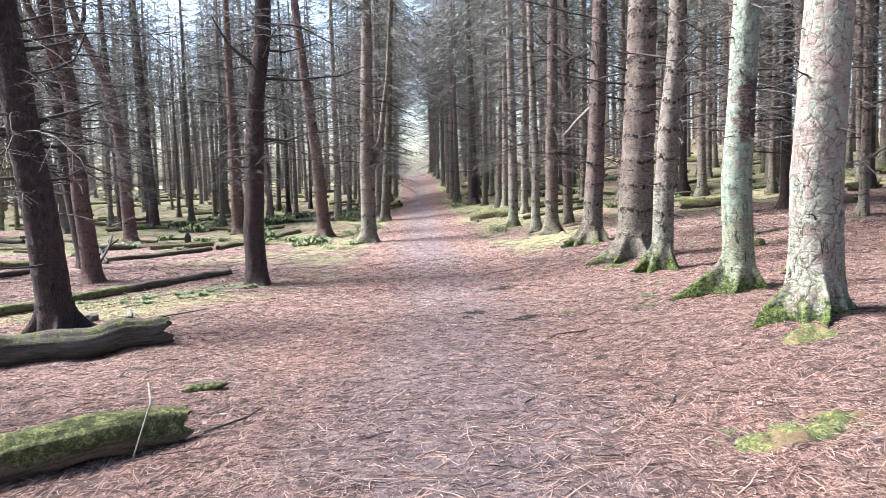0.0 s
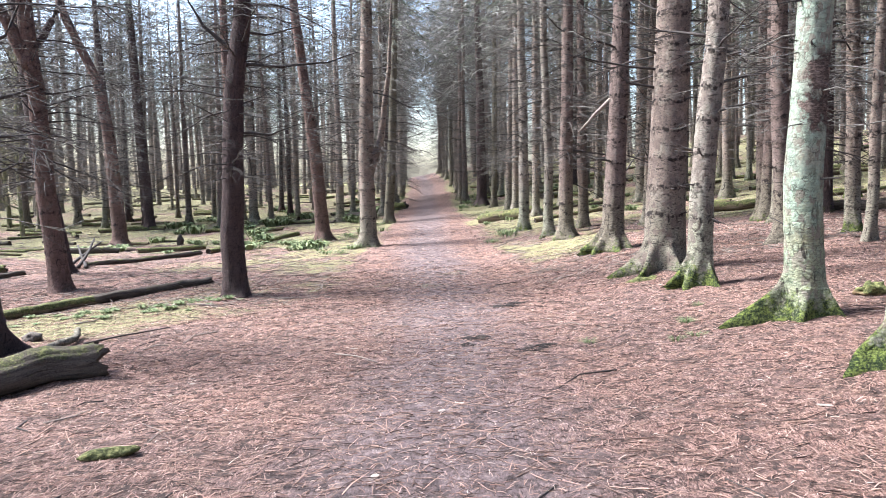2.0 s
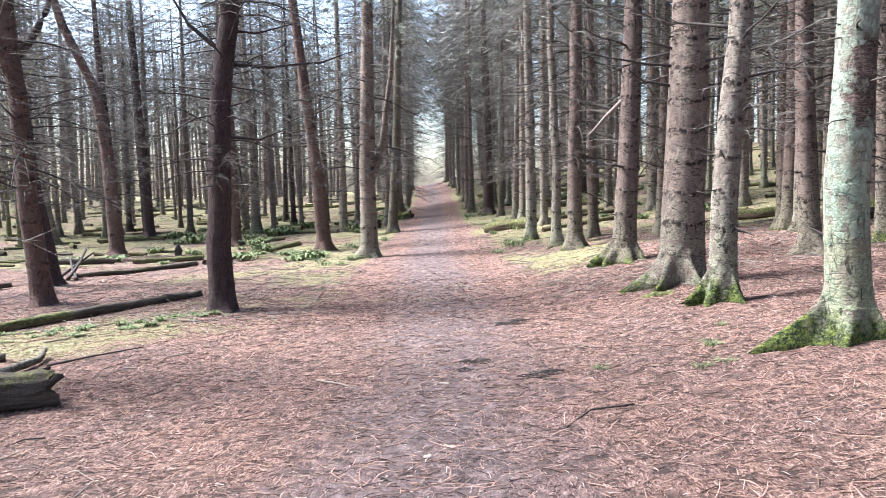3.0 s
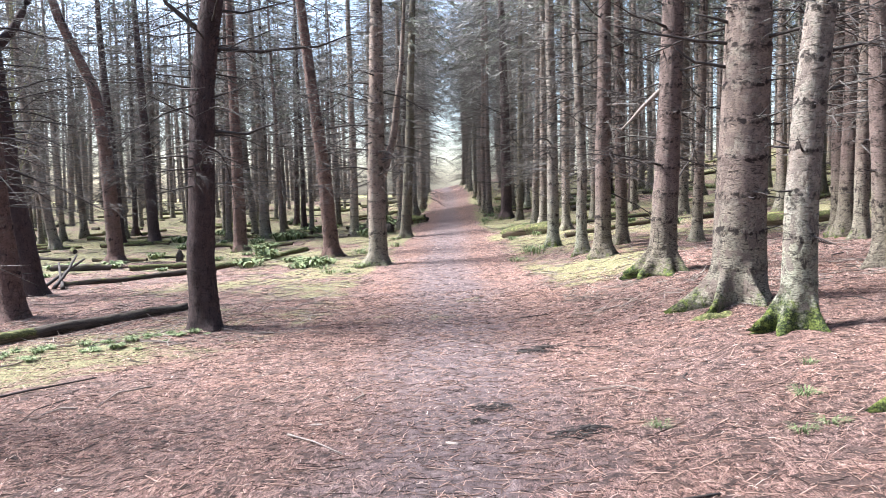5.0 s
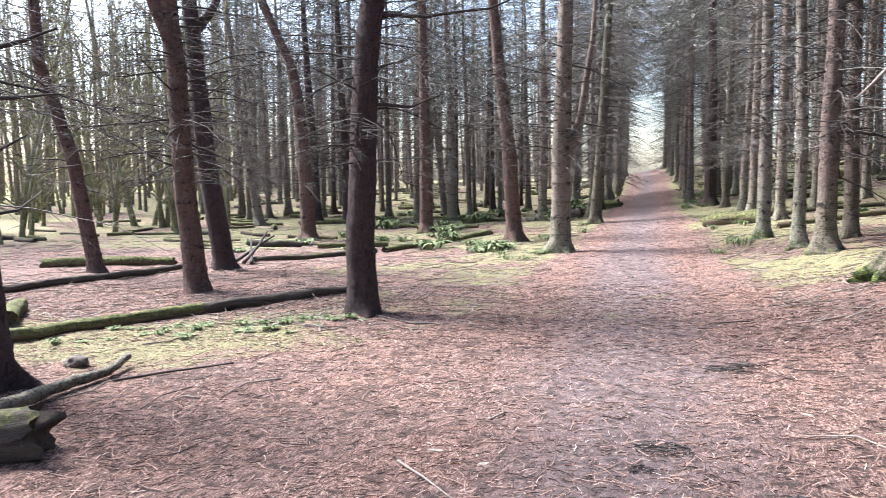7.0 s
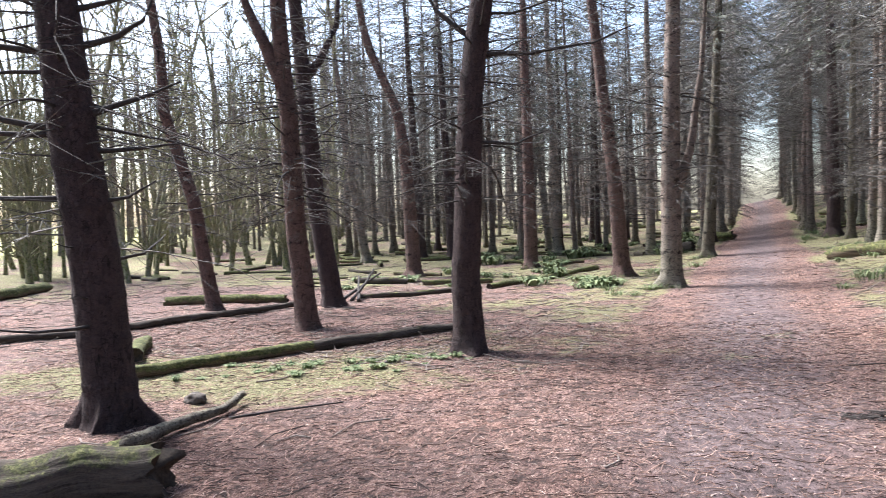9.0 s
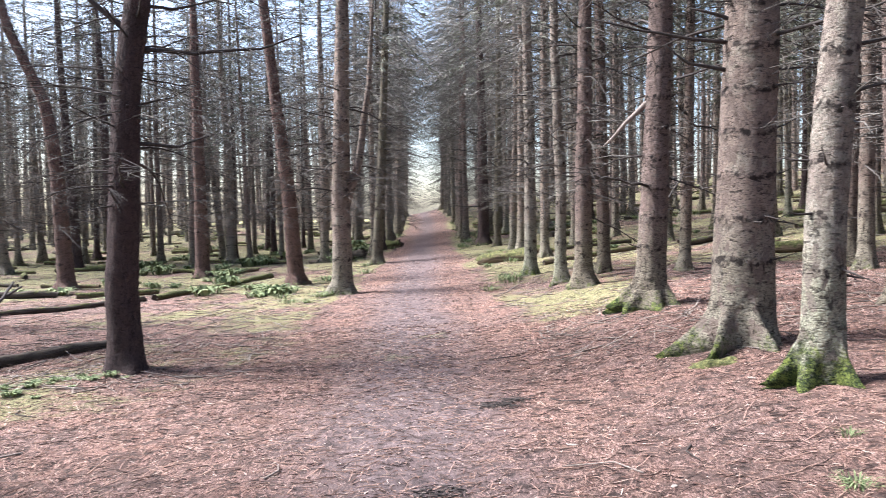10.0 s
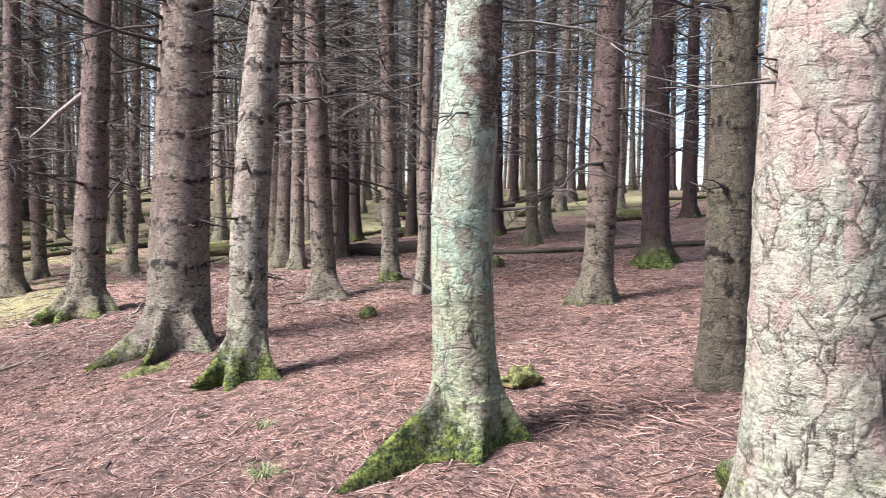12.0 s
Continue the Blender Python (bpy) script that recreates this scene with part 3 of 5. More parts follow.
def spruce(x, y, dia, bends=(), yaw=0, bark=BARK_MID, label="", height=15.0, branches=10, stubs=10, low=1.3, moss=0.5, sides=22, scales=0.0,
           step=0.12, fine_to=5.5, flare=0.75, roots=5, crown=True, reach=0.22, spread=1.0, group="spruces beside the path", limbs=(), spurs=()):
    """A spruce at x, y: trunk, single dead branches, stubs, fine dead twigs and a crown."""
    rng = random.Random(int(x * 971 + y * 353 + 5000))
    tree = new("spruce_tree")
    tree.matrix_basis = Matrix.Translation(spot(x, y)) @ Matrix.Rotation(radians(yaw), 4, "Z")
    piece("trunk", trunk_mesh(dia, height, bends, rng, sides, step, fine_to, flare=flare, roots=roots, moss=moss, scales=scales, reach=reach, ringed=0.45 if bark in (BARK_PALE, BARK_MINT) else 0.25 if bark is BARK_DARK else 0.95,
                               long_roots=[(math.atan2(b - y, a - x) - radians(yaw), math.hypot(a - x, b - y) - dia / 2) for a, b in spurs]), bark, tree)

    def put(kind, me, h, turn, size, material, tilt=0.0):
        r = dia / 2 * max(0.06, 1 - 0.93 * h / height) ** 0.8
        ob = piece(kind, me, material, tree)
        ob.matrix_basis = (Matrix.Translation((axis_at(bends, h), 0, h)) @ Matrix.Rotation(turn, 4, "Z") @ Matrix.Translation((r * 0.9, 0, 0))
                           @ Matrix.Rotation(tilt, 4, "Y") @ Matrix.Diagonal((size, size, size, 1)))

    for k in range(branches):
        h = low + (5.2 - low) * (k + rng.random()) / branches
        put("branch", rng.choice(BRANCHES), h, rng.uniform(0, 6.283), rng.uniform(0.6, 1.15) * spread, TWIG, rng.uniform(-0.25, 0.25))
    for k in range(stubs * 3 if x > 2 and y < 20 else stubs):
        h = 0.42 * round(rng.uniform(0.7, 4.6) / 0.42) + rng.uniform(-0.04, 0.04)
        put("branch_stub", rng.choice(STUBS), h, rng.uniform(0, 6.283), rng.choice((0.35, 0.45, 0.6, 1.1)), TWIG, rng.uniform(-0.3, 0.3))
    for points, thick, *other in limbs:
        pts = [Vector(p) for p in points]
        smooth = [pts[0].lerp(pts[1], f / 4) for f in range(4)]
        for a, b in zip(pts[1:], pts[2:]):
            smooth += [a.lerp(b, f / 4) for f in range(4)]
        smooth.append(pts[-1])
        smooth = [p + Vector((0.02 * noise.noise(p * 3), 0.02 * noise.noise(p * 3 + Vector((5, 0, 0))), 0.02 * noise.noise(p * 3 + Vector((0, 7, 0))))) for p in smooth]
        v, f = tube(smooth, [thick * (1 - 0.75 * k / (len(smooth) - 1)) for k in range(len(smooth))], 9)
        me = mesh_of("limb", v, f)
        piece("limb", me, other[0] if other else bark if thick > 0.06 else TWIG, tree)
    if crown:
        ob = piece("dead_wood", rng.choice(TWIGS_GREY if branches > 4 and (sides < 36 or x < 0) else TWIGS_BARE), None, tree)
        ob["kind"] = "stuff"
        ob.matrix_basis = Matrix.Translation((axis_at(bends, 3.5), 0, 2.0)) @ Matrix.Rotation(rng.uniform(0, 6.28), 4, "Z")
        ob = piece("crown", rng.choice(THIN_CROWNS if x < -9 or (x < -3 and y > 19) else CROWNS), NEEDLE, tree)
        ob["kind"] = "stuff"
        ob.matrix_basis = Matrix.Translation((axis_at(bends, 10), 0, height - 8.3)) @ Matrix.Rotation(rng.uniform(0, 6.28), 4, "Z")
    return tagged(tree, label or "tall grey-brown spruce with scaly bark and dead twigs", "tree", group)


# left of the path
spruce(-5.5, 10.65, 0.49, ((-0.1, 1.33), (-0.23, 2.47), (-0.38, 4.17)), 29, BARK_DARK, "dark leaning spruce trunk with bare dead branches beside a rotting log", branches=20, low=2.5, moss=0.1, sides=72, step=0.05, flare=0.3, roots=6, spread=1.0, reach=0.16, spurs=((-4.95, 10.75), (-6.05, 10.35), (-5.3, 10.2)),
       limbs=((((-0.10, 0, 2.96), (0.2, 0, 3.06), (0.48, 0, 3.15), (0.75, 0, 3.26)), 0.036), (((-0.08, 0, 2.62), (0.37, 0, 2.64), (0.75, 0, 2.68)), 0.028),
              (((-0.05, 0, 2.15), (0.23, 0, 2.18), (0.48, 0, 2.32)), 0.024), (((-0.2, 0, 3.57), (0.2, 0, 3.69), (0.43, 0, 3.83), (0.65, 0, 4.3)), 0.036),
              (((-0.22, 0, 3.94), (0.14, 0, 4.0), (0.54, 0, 4.14)), 0.034), (((-0.35, 0, 2.83), (-0.88, 0, 2.92), (-1.16, 0, 3.09), (-1.36, 0, 3.32)), 0.038),
              (((-0.4, 0, 2.78), (-1.05, 0, 2.81), (-1.45, 0, 2.83), (-1.95, 0, 2.86)), 0.030), (((-0.3, 0, 2.2), (-0.94, 0, 2.2), (-1.2, 0, 2.24), (-1.53, 0, 2.38)), 0.028),
              (((-0.4, 0, 3.54), (-1.1, 0, 3.63), (-1.45, 0, 3.74), (-1.95, 0, 3.9)), 0.036), (((-0.4, 0, 3.38), (-1.16, 0, 3.35), (-1.6, 0, 3.36)), 0.022),
              (((-0.1, 0.2, 1.55), (0.1, 0.7, 1.62), (0.15, 1.3, 1.8)), 0.022), (((-0.1, -0.2, 1.0), (-0.5, -0.45, 0.98), (-1.1, -0.7, 1.1)), 0.02)))
spruce(-8.15, 17.5, 0.43, ((-0.16, 1.94), (-0.21, 4.16), (-0.3, 4.94)), 29, BARK_RED, "forked reddish brown spruce with a thick side limb", branches=26, low=2.0, moss=0.15, flare=0.45,
       limbs=((((-0.28, 0, 4.6), (-0.6, 0, 5.4), (-0.95, 0.1, 6.2), (-1.3, 0.2, 8.0)), 0.16),))
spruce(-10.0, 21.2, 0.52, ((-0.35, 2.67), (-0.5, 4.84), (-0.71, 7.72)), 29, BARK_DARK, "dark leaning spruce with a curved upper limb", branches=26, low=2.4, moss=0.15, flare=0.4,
       limbs=((((-0.5, 0, 5.6), (-0.1, 0, 6.1), (0.3, 0, 6.9), (0.45, 0, 8.4)), 0.13),))
spruce(-12.58, 19.83, 0.36, ((-0.4, 2.74), (-1.01, 4.87), (-1.04, 6.29)), 29, BARK_RED, "slim crooked spruce leaning over the bare needle floor", branches=14, moss=0.1, flare=0.4)
spruce(-18.05, 36.17, 0.43, ((-0.34, 2.2), (-0.78, 5.16), (-1.18, 9.71)), 29, BARK_MID, "leaning spruce with cut sticks stacked round its foot", branches=14)
spruce(-12.6, 30.5, 0.55, ((-0.16, 3.96), (-0.42, 6.12), (-1.53, 8.74)), 29, BARK_RED, "reddish spruce bending away at the top", branches=15, moss=0.2)
spruce(-15.82, 37.5, 0.48, ((-0.14, 4.24), (-0.34, 8.26)), 29, BARK_DARK, branches=14)
spruce(-15.5, 40.21, 0.40, ((-0.16, 4.27),), 29, BARK_DARK, branches=14)
spruce(-9.1, 33.7, 0.54, ((-0.04, 3.79),), 29, BARK_RED, "upright reddish brown spruce on mossy ground", branches=15)
spruce(-9.97, 40.15, 0.47, ((-0.01, 3.96), (-0.25, 9.23)), 29, BARK_MID, branches=14)
spruce(-11.52, 43.83, 0.35, ((-0.34, 3.53), (-0.67, 7.06)), 29, BARK_MID, branches=14)
spruce(-14.44, 38.0, 0.5, ((-0.24, 5.8),), 0, BARK_DARK, branches=14)
spruce(-3.76, 15.2, 0.42, ((-0.04, 1.08), (0.04, 2.3), (0.1, 3.52), (0.3, 4.9)), 8, BARK_DARK, "dark crooked spruce with drooping dead branches by the path", branches=28, low=2.0, moss=0.12, sides=36, step=0.06, flare=0.45,
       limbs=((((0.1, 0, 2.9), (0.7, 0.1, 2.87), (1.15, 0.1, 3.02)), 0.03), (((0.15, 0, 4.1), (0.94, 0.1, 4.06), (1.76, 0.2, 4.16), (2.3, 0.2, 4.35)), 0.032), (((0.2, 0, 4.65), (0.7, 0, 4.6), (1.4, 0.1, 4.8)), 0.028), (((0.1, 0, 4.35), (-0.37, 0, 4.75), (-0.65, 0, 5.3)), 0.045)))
spruce(-4.4, 28.3, 0.49, ((-0.2, 2.9), (-0.5, 5.6), (-0.75, 8.1)), 10, BARK_RED, "leaning red-brown spruce with bare dead branches", branches=26, low=2.0)
spruce(-5.04, 36.66, 0.38, ((0.03, 3.34), (-0.01, 7.8)), 29, BARK_MID, branches=17)
spruce(-2.35, 24.1, 0.5, ((0.0, 2.6), (0.12, 6.8)), 10, BARK_MID, "straight grey spruce at the path's edge with a rising side limb", branches=27, low=2.2,
       limbs=((((0.02, 0, 1.9), (0.45, 0.1, 3.2), (0.75, 0.2, 5.2), (0.9, 0.2, 7.5)), 0.13),))
spruce(-2.55, 33.6, 0.42, ((0.25, 3.8), (0.5, 8.9)), 10, BARK_GREEN, "greenish spruce at the path's edge", branches=18)
# right of the path
spruce(3.42, 6.9, 0.47, ((-0.02, 1.3), (0.06, 2.8)), 0, BARK_PALE, "thick spruce with flaking pale lichen bark and mossy roots", branches=2, stubs=14, low=3.4, moss=0.75, sides=230, step=0.013, fine_to=2.6, scales=0.0034, flare=0.5, roots=6, reach=0.3,
       spurs=((4.0, 7.75), (3.25, 6.3), (2.95, 6.85)))
spruce(3.48, 8.84, 0.35, ((-0.03, 1.3), (0.05, 3.4)), -20, BARK_MINT, "pale green lichened spruce with a mossy spreading root", branches=1, stubs=12, low=3.6, moss=0.85, sides=170, step=0.016, fine_to=3.2, scales=0.002, flare=0.6, roots=5, reach=0.25,
       spurs=((2.72, 8.92), (3.75, 8.55)))
spruce(3.35, 11.5, 0.31, ((0.02, 1.18), (0.12, 2.46), (0.17, 2.98)), 3, BARK_CRUST, "slim spruce with grey lichen and a mossy foot", branches=11, stubs=18, low=2.2, moss=0.9, sides=96, step=0.04, scales=0.004, flare=0.7, reach=0.2,
       spurs=((2.78, 11.45), (3.5, 11.15)))
spruce(3.36, 13.25, 0.60, ((0.06, 1.51), (0.12, 3.43)), 3, BARK_MID, "massive old spruce with ringed stubs and buttress roots", branches=11, stubs=30, low=2.6, moss=0.45, sides=128, step=0.035,
       limbs=((((-0.1, 0, 2.72), (-0.5, 0, 2.8), (-0.75, 0, 2.98)), 0.024), (((-0.1, 0, 3.0), (-0.86, 0, 3.1), (-1.5, 0, 3.25)), 0.022), (((0, 0, 3.2), (-0.5, 0, 3.36)), 0.028)),
       spurs=((2.65, 12.5), (3.45, 12.3), (2.75, 13.2)), scales=0.003, flare=0.42, roots=4, reach=0.3)
spruce(3.25, 16.45, 0.41, ((0.06, 1.19), (0.12, 2.51), (0.18, 4.27)), 3, BARK_BROWN, "brown spruce with dark hollow between mossy roots", branches=15, stubs=18, moss=0.6, sides=88, step=0.05, flare=0.8, reach=0.3,
       spurs=((2.5, 16.45), (3.7, 15.9)),
       limbs=((((0.0, 0.0, 2.9), (-0.3, 0.1, 2.62), (-0.62, 0.15, 2.28)), 0.045, TWIG_PALE),))
spruce(2.96, 20.47, 0.35, ((0.02, 2.37), (0.07, 5.3)), 3, BARK_BROWN, branches=14, moss=0.5, flare=0.9, reach=0.3)
spruce(2.69, 21.74, 0.25, ((0.01, 1.87), (-0.08, 4.4)), 3, BARK_CRUST, branches=14, moss=0.6, flare=0.9, reach=0.3)
spruce(2.29, 24.4, 0.32, ((0.02, 2.72), (-0.04, 6.39)), 3, BARK_CRUST, branches=15, moss=0.8)
spruce(3.72, 22.33, 0.29, ((-0.03, 2.35),), 3, BARK_BROWN, branches=14)
spruce(3.14, 28.81, 0.27, ((0.01, 3.67),), 3, BARK_MID, branches=15)
spruce(2.03, 35.84, 0.28, ((0.07, 4.35),), 3, BARK_GREEN, branches=15)
spruce(1.55, 37.76, 0.50, ((0.0, 4.55), (-0.09, 9.47)), 3, BARK_DARK, branches=17)
spruce(5.1, 21.05, 0.23, ((0.08, 2.72),), 3, BARK_MID, branches=11)
spruce(7.51, 31.18, 0.33, ((0.06, 3.3),), 3, BARK_MID, branches=11)
spruce(7.11, 18.56, 0.32, ((0.07, 2.22), (0.07, 4.25)), 3, BARK_BROWN, branches=11)
spruce(6.29, 33.68, 0.26, (), 3, BARK_MID, branches=12)
# the plantation on the rise
PLANTED = "spruces of the plantation"
spruce(7.29, 11.21, 0.34, ((0.09, 1.78), (0.12, 3.35)), -38, BARK_BROWN, "grey-brown spruce on bare red needles", branches=5, stubs=24, moss=0.5, sides=32, step=0.06, group=PLANTED)
spruce(10.05, 12.45, 0.40, ((-0.03, 2.22), (0.05, 3.87)), -38, BARK_DARK, "dark brown spruce with green moss at its foot", branches=9, stubs=20, moss=0.9, sides=32, step=0.06, flare=0.9, group=PLANTED)
spruce(5.33, 8.44, 0.31, ((0.03, 1.03), (0.04, 2.52)), -38, BARK_GREEN, "olive-brown spruce standing close behind a thicker one", branches=3, stubs=20, low=2.4, moss=0.15, sides=72, step=0.04, scales=0.003, flare=0.4, group=PLANTED)
spruce(5.76, 14.53, 0.32, ((-0.12, 2.1), (-0.16, 3.98)), -38, BARK_BROWN, "brown spruce rough with short dead stubs", branches=6, stubs=30, moss=0.2, sides=32, step=0.06, group=PLANTED)
spruce(7.21, 15.15, 0.26, ((-0.03, 2.11), (-0.11, 4.24)), -38, BARK_MID, "slim spruce ringed with stubs, moss at its foot", branches=5, stubs=26, moss=0.9, sides=28, group=PLANTED)
spruce(6.71, 13.67, 0.17, ((0.04, 0.89), (0.05, 2.38)), -38, BARK_MID, branches=5, moss=0.2, group=PLANTED)
spruce(10.82, 22.04, 0.31, ((-0.1, 2.49),), -38, BARK_DARK, branches=6, moss=0.8, group=PLANTED)
spruce(7.03, 17.84, 0.25, ((0.02, 2.81),), -38, BARK_MID, branches=6, group=PLANTED)
spruce(7.26, 19.11, 0.31, ((-0.03, 2.94),), -38, BARK_BROWN, branches=6, group=PLANTED)
spruce(12.99, 19.15, 0.30, ((-0.06, 2.91),), -38, BARK_DARK, branches=6, moss=0.6, group=PLANTED)
spruce(11.7, 16.65, 0.25, ((-0.07, 2.66),), -38, BARK_GREEN, branches=6, group=PLANTED)
spruce(13.29, 17.85, 0.26, ((0.04, 2.13),), -38, BARK_BROWN, branches=6, group=PLANTED)
spruce(19.02, 22.83, 0.41, ((0.12, 5.07),), -38, BARK_MID, branches=6, group=PLANTED)
spruce(17.64, 17.02, 0.37, (), -38, BARK_DARK, branches=8, group=PLANTED)
spruce(8.6, 19.06, 0.21, (), -38, BARK_MID, branches=5, group=PLANTED)
spruce(8.45, 15.17, 0.19, (), 0, BARK_MID, branches=5, group=PLANTED)
spruce(8.53, 18.79, 0.25, (), 0, BARK_DARK, branches=5, group=PLANTED)
spruce(22.27, 28.42, 0.35, (), 0, BARK_DARK, branches=5, group=PLANTED)
spruce(14.68, 24.68, 0.26, (), 0, BARK_MID, branches=5, group=PLANTED)
spruce(7.05, 29.63, 0.34, (), 0, BARK_MID, branches=5, group=PLANTED)
spruce(12.21, 34.76, 0.31, (), 0, BARK_MID, branches=5, group=PLANTED)


# ---- the rest of the plantation: slim spruces in uneven rows ----
def simple_trunk(rng, rings=12, sides=10):
    """A trunk of 0.3 m girth and 15 m height, to be scaled."""
    verts, layer, knots = [], [], []
    ox = rng.uniform(0, 90)
    for k in range(rings):
        h = -0.2 + 15.2 * (k / (rings - 1)) ** 1.8
        r = 0.15 * max(0.06, 1 - 0.93 * max(h, 0) / 15) ** 0.8 * (1 + 0.7 * math.exp(-max(h, 0) / 0.25))
        cx, cy = 0.10 * noise.noise((ox, 0, h * 0.25)), 0.10 * noise.noise((ox, 9, h * 0.25))
        for s in range(sides):
            w = 2 * math.pi * s / sides
            q = r * (1 + 0.12 * noise.noise((math.cos(w) + ox, math.sin(w), h)) + 0.25 * math.exp(-max(h, 0) / 0.2) * math.sin(4 * w + ox))
            verts.append((cx + q * math.cos(w), cy + q * math.sin(w), h))
            layer.append(0.55 * math.exp(-max(h, 0) / 0.3))
            knots.append(0.0)
    faces = [(k * sides + s, k * sides + (s + 1) % sides, (k + 1) * sides + (s + 1) % sides, (k + 1) * sides + s) for k in range(rings - 1) for s in range(sides)]
    me = mesh_of("trunk", verts, faces)
    set_layer(me, "moss", layer)
    set_layer(me, "knot", knots)
    return me


KINDS = random.Random(23)
BARKS = (BARK_MID, BARK_BROWN, BARK_BROWN, BARK_DARK, BARK_CRUST, BARK_GREEN, BARK_MID)
SIMPLE = {}
for shade in (BARK_MID, BARK_BROWN, BARK_DARK, BARK_GREEN, BARK_CRUST):
    SIMPLE[shade.name] = [simple_trunk(KINDS) for _ in range(3)]
LOW_CROWNS = [spray_cloud(KINDS, 58, 0.0, 8.5, 3.6, 0.12, 0.4, 0.5) for _ in range(4)]
FAR_TWIGS = [twig_cloud(KINDS, 34, 0.8, 9.5, 1.6) for _ in range(4)]


def slim_spruce(x, y, dia, rng, low_crown=False, bare=False, shade_only=False):
    tree = new("spruce_tree")
    tree.matrix_basis = Matrix.Translation(spot(x, y)) @ Matrix.Rotation(rng.uniform(0, 6.28), 4, "Z") @ Matrix.Rotation(rng.uniform(-0.035, 0.035), 4, "X")
    shade = rng.choice(BARKS if x > 0 else (BARK_MID, BARK_CRUST, BARK_BROWN, BARK_DARK, BARK_MID))
    trunk = piece("trunk", rng.choice(SIMPLE[shade.name]), shade, tree)
    tall = rng.uniform(0.85, 1.1)
    trunk.matrix_basis = Matrix.Diagonal((dia / 0.3, dia / 0.3, tall, 1))
    twigs = piece("dead_wood", rng.choice(TWIGS_BARE if bare else FAR_TWIGS if rng.random() < 0.12 else TWIGS_GREY), TWIG_GREY, tree)
    twigs.matrix_basis = Matrix.Translation((0, 0, rng.uniform(0.6, 1.8)))
    twigs["kind"] = "stuff"
    if shade_only or x > -7 or rng.random() < (0.85 if y > 33 else 0.3):
        crown = piece("crown", rng.choice(LOW_CROWNS if low_crown else THIN_CROWNS if x < -7 and y < 33 and not shade_only else CROWNS), HAZE_SPRAY if low_crown else NEEDLE, tree)
        crown.matrix_basis = Matrix.Translation((0, 0, rng.uniform(5.0, 7.0) + (1.2 if y > 50 else 0) if low_crown else 15 * tall - 8.4))
        crown["kind"] = "stuff"
    girth = "Slim" if dia < 0.28 else "Sturdy"
    return tagged(tree, f"{girth.lower()} {shade.name.replace('_', ' ').replace(' bark', '')}-barked spruce in the plantation", "tree", "spruces of the plantation")


def planting():
    """Places of the remaining spruces, nearest to the walk first."""
    rng = random.Random(77)
    taken = [(o.matrix_basis.translation.x, o.matrix_basis.translation.y) for o in scene.objects if o.name.startswith("spruce_tree")]
    out = []
    for side, gap, x0, x1, y0, y1 in ((1, 2.5, 2.4, 46, -6, 84), (-1, 2.5, -58, -2.2, 14, 92)):
        y = y0
        while y < y1:
            x = x0
            while x < x1:
                px, py = x + rng.uniform(-0.75, 0.75), y + rng.uniform(-0.8, 0.8)
                x += gap
                off = px - float(path_x(py))
                if abs(off) < (2.3 if py < 40 else 1.8):
                    continue
                far = math.hypot(px - 0.8, py - 5.7)
                if side > 0 and (far < (19 if py > 8 else 15) or (px < 9 and py < 26)):
                    continue
                if side < 0 and (far < 34 or (px < -17 and py < 40 and px < -(py - 5) * 0.62)):
                    continue
                if rng.random() < (0.12 if side > 0 else 0.2) or min(math.hypot(px - a, py - b) for a, b in taken) < 1.3:
                    continue
                taken.append((px, py))
                out.append((far, px, py, rng.uniform(0.19, 0.37)))
            y += gap
    # the edges of the ride
    for k in range(19):
        for s in (-1, 1):
            y = (38.5 if s < 0 else 41) + 1.95 * k + rng.uniform(-0.4, 0.4)
            px = float(path_x(y)) + s * (rng.uniform(1.85, 2.3) - 0.008 * (y - 38))
            if min(math.hypot(px - a, y - b) for a, b in taken) > 0.9:
                taken.append((px, y))
                out.append((math.hypot(px, y - 5) * 0.5, px, y, rng.uniform(0.25, 0.4)))
    return sorted(out)


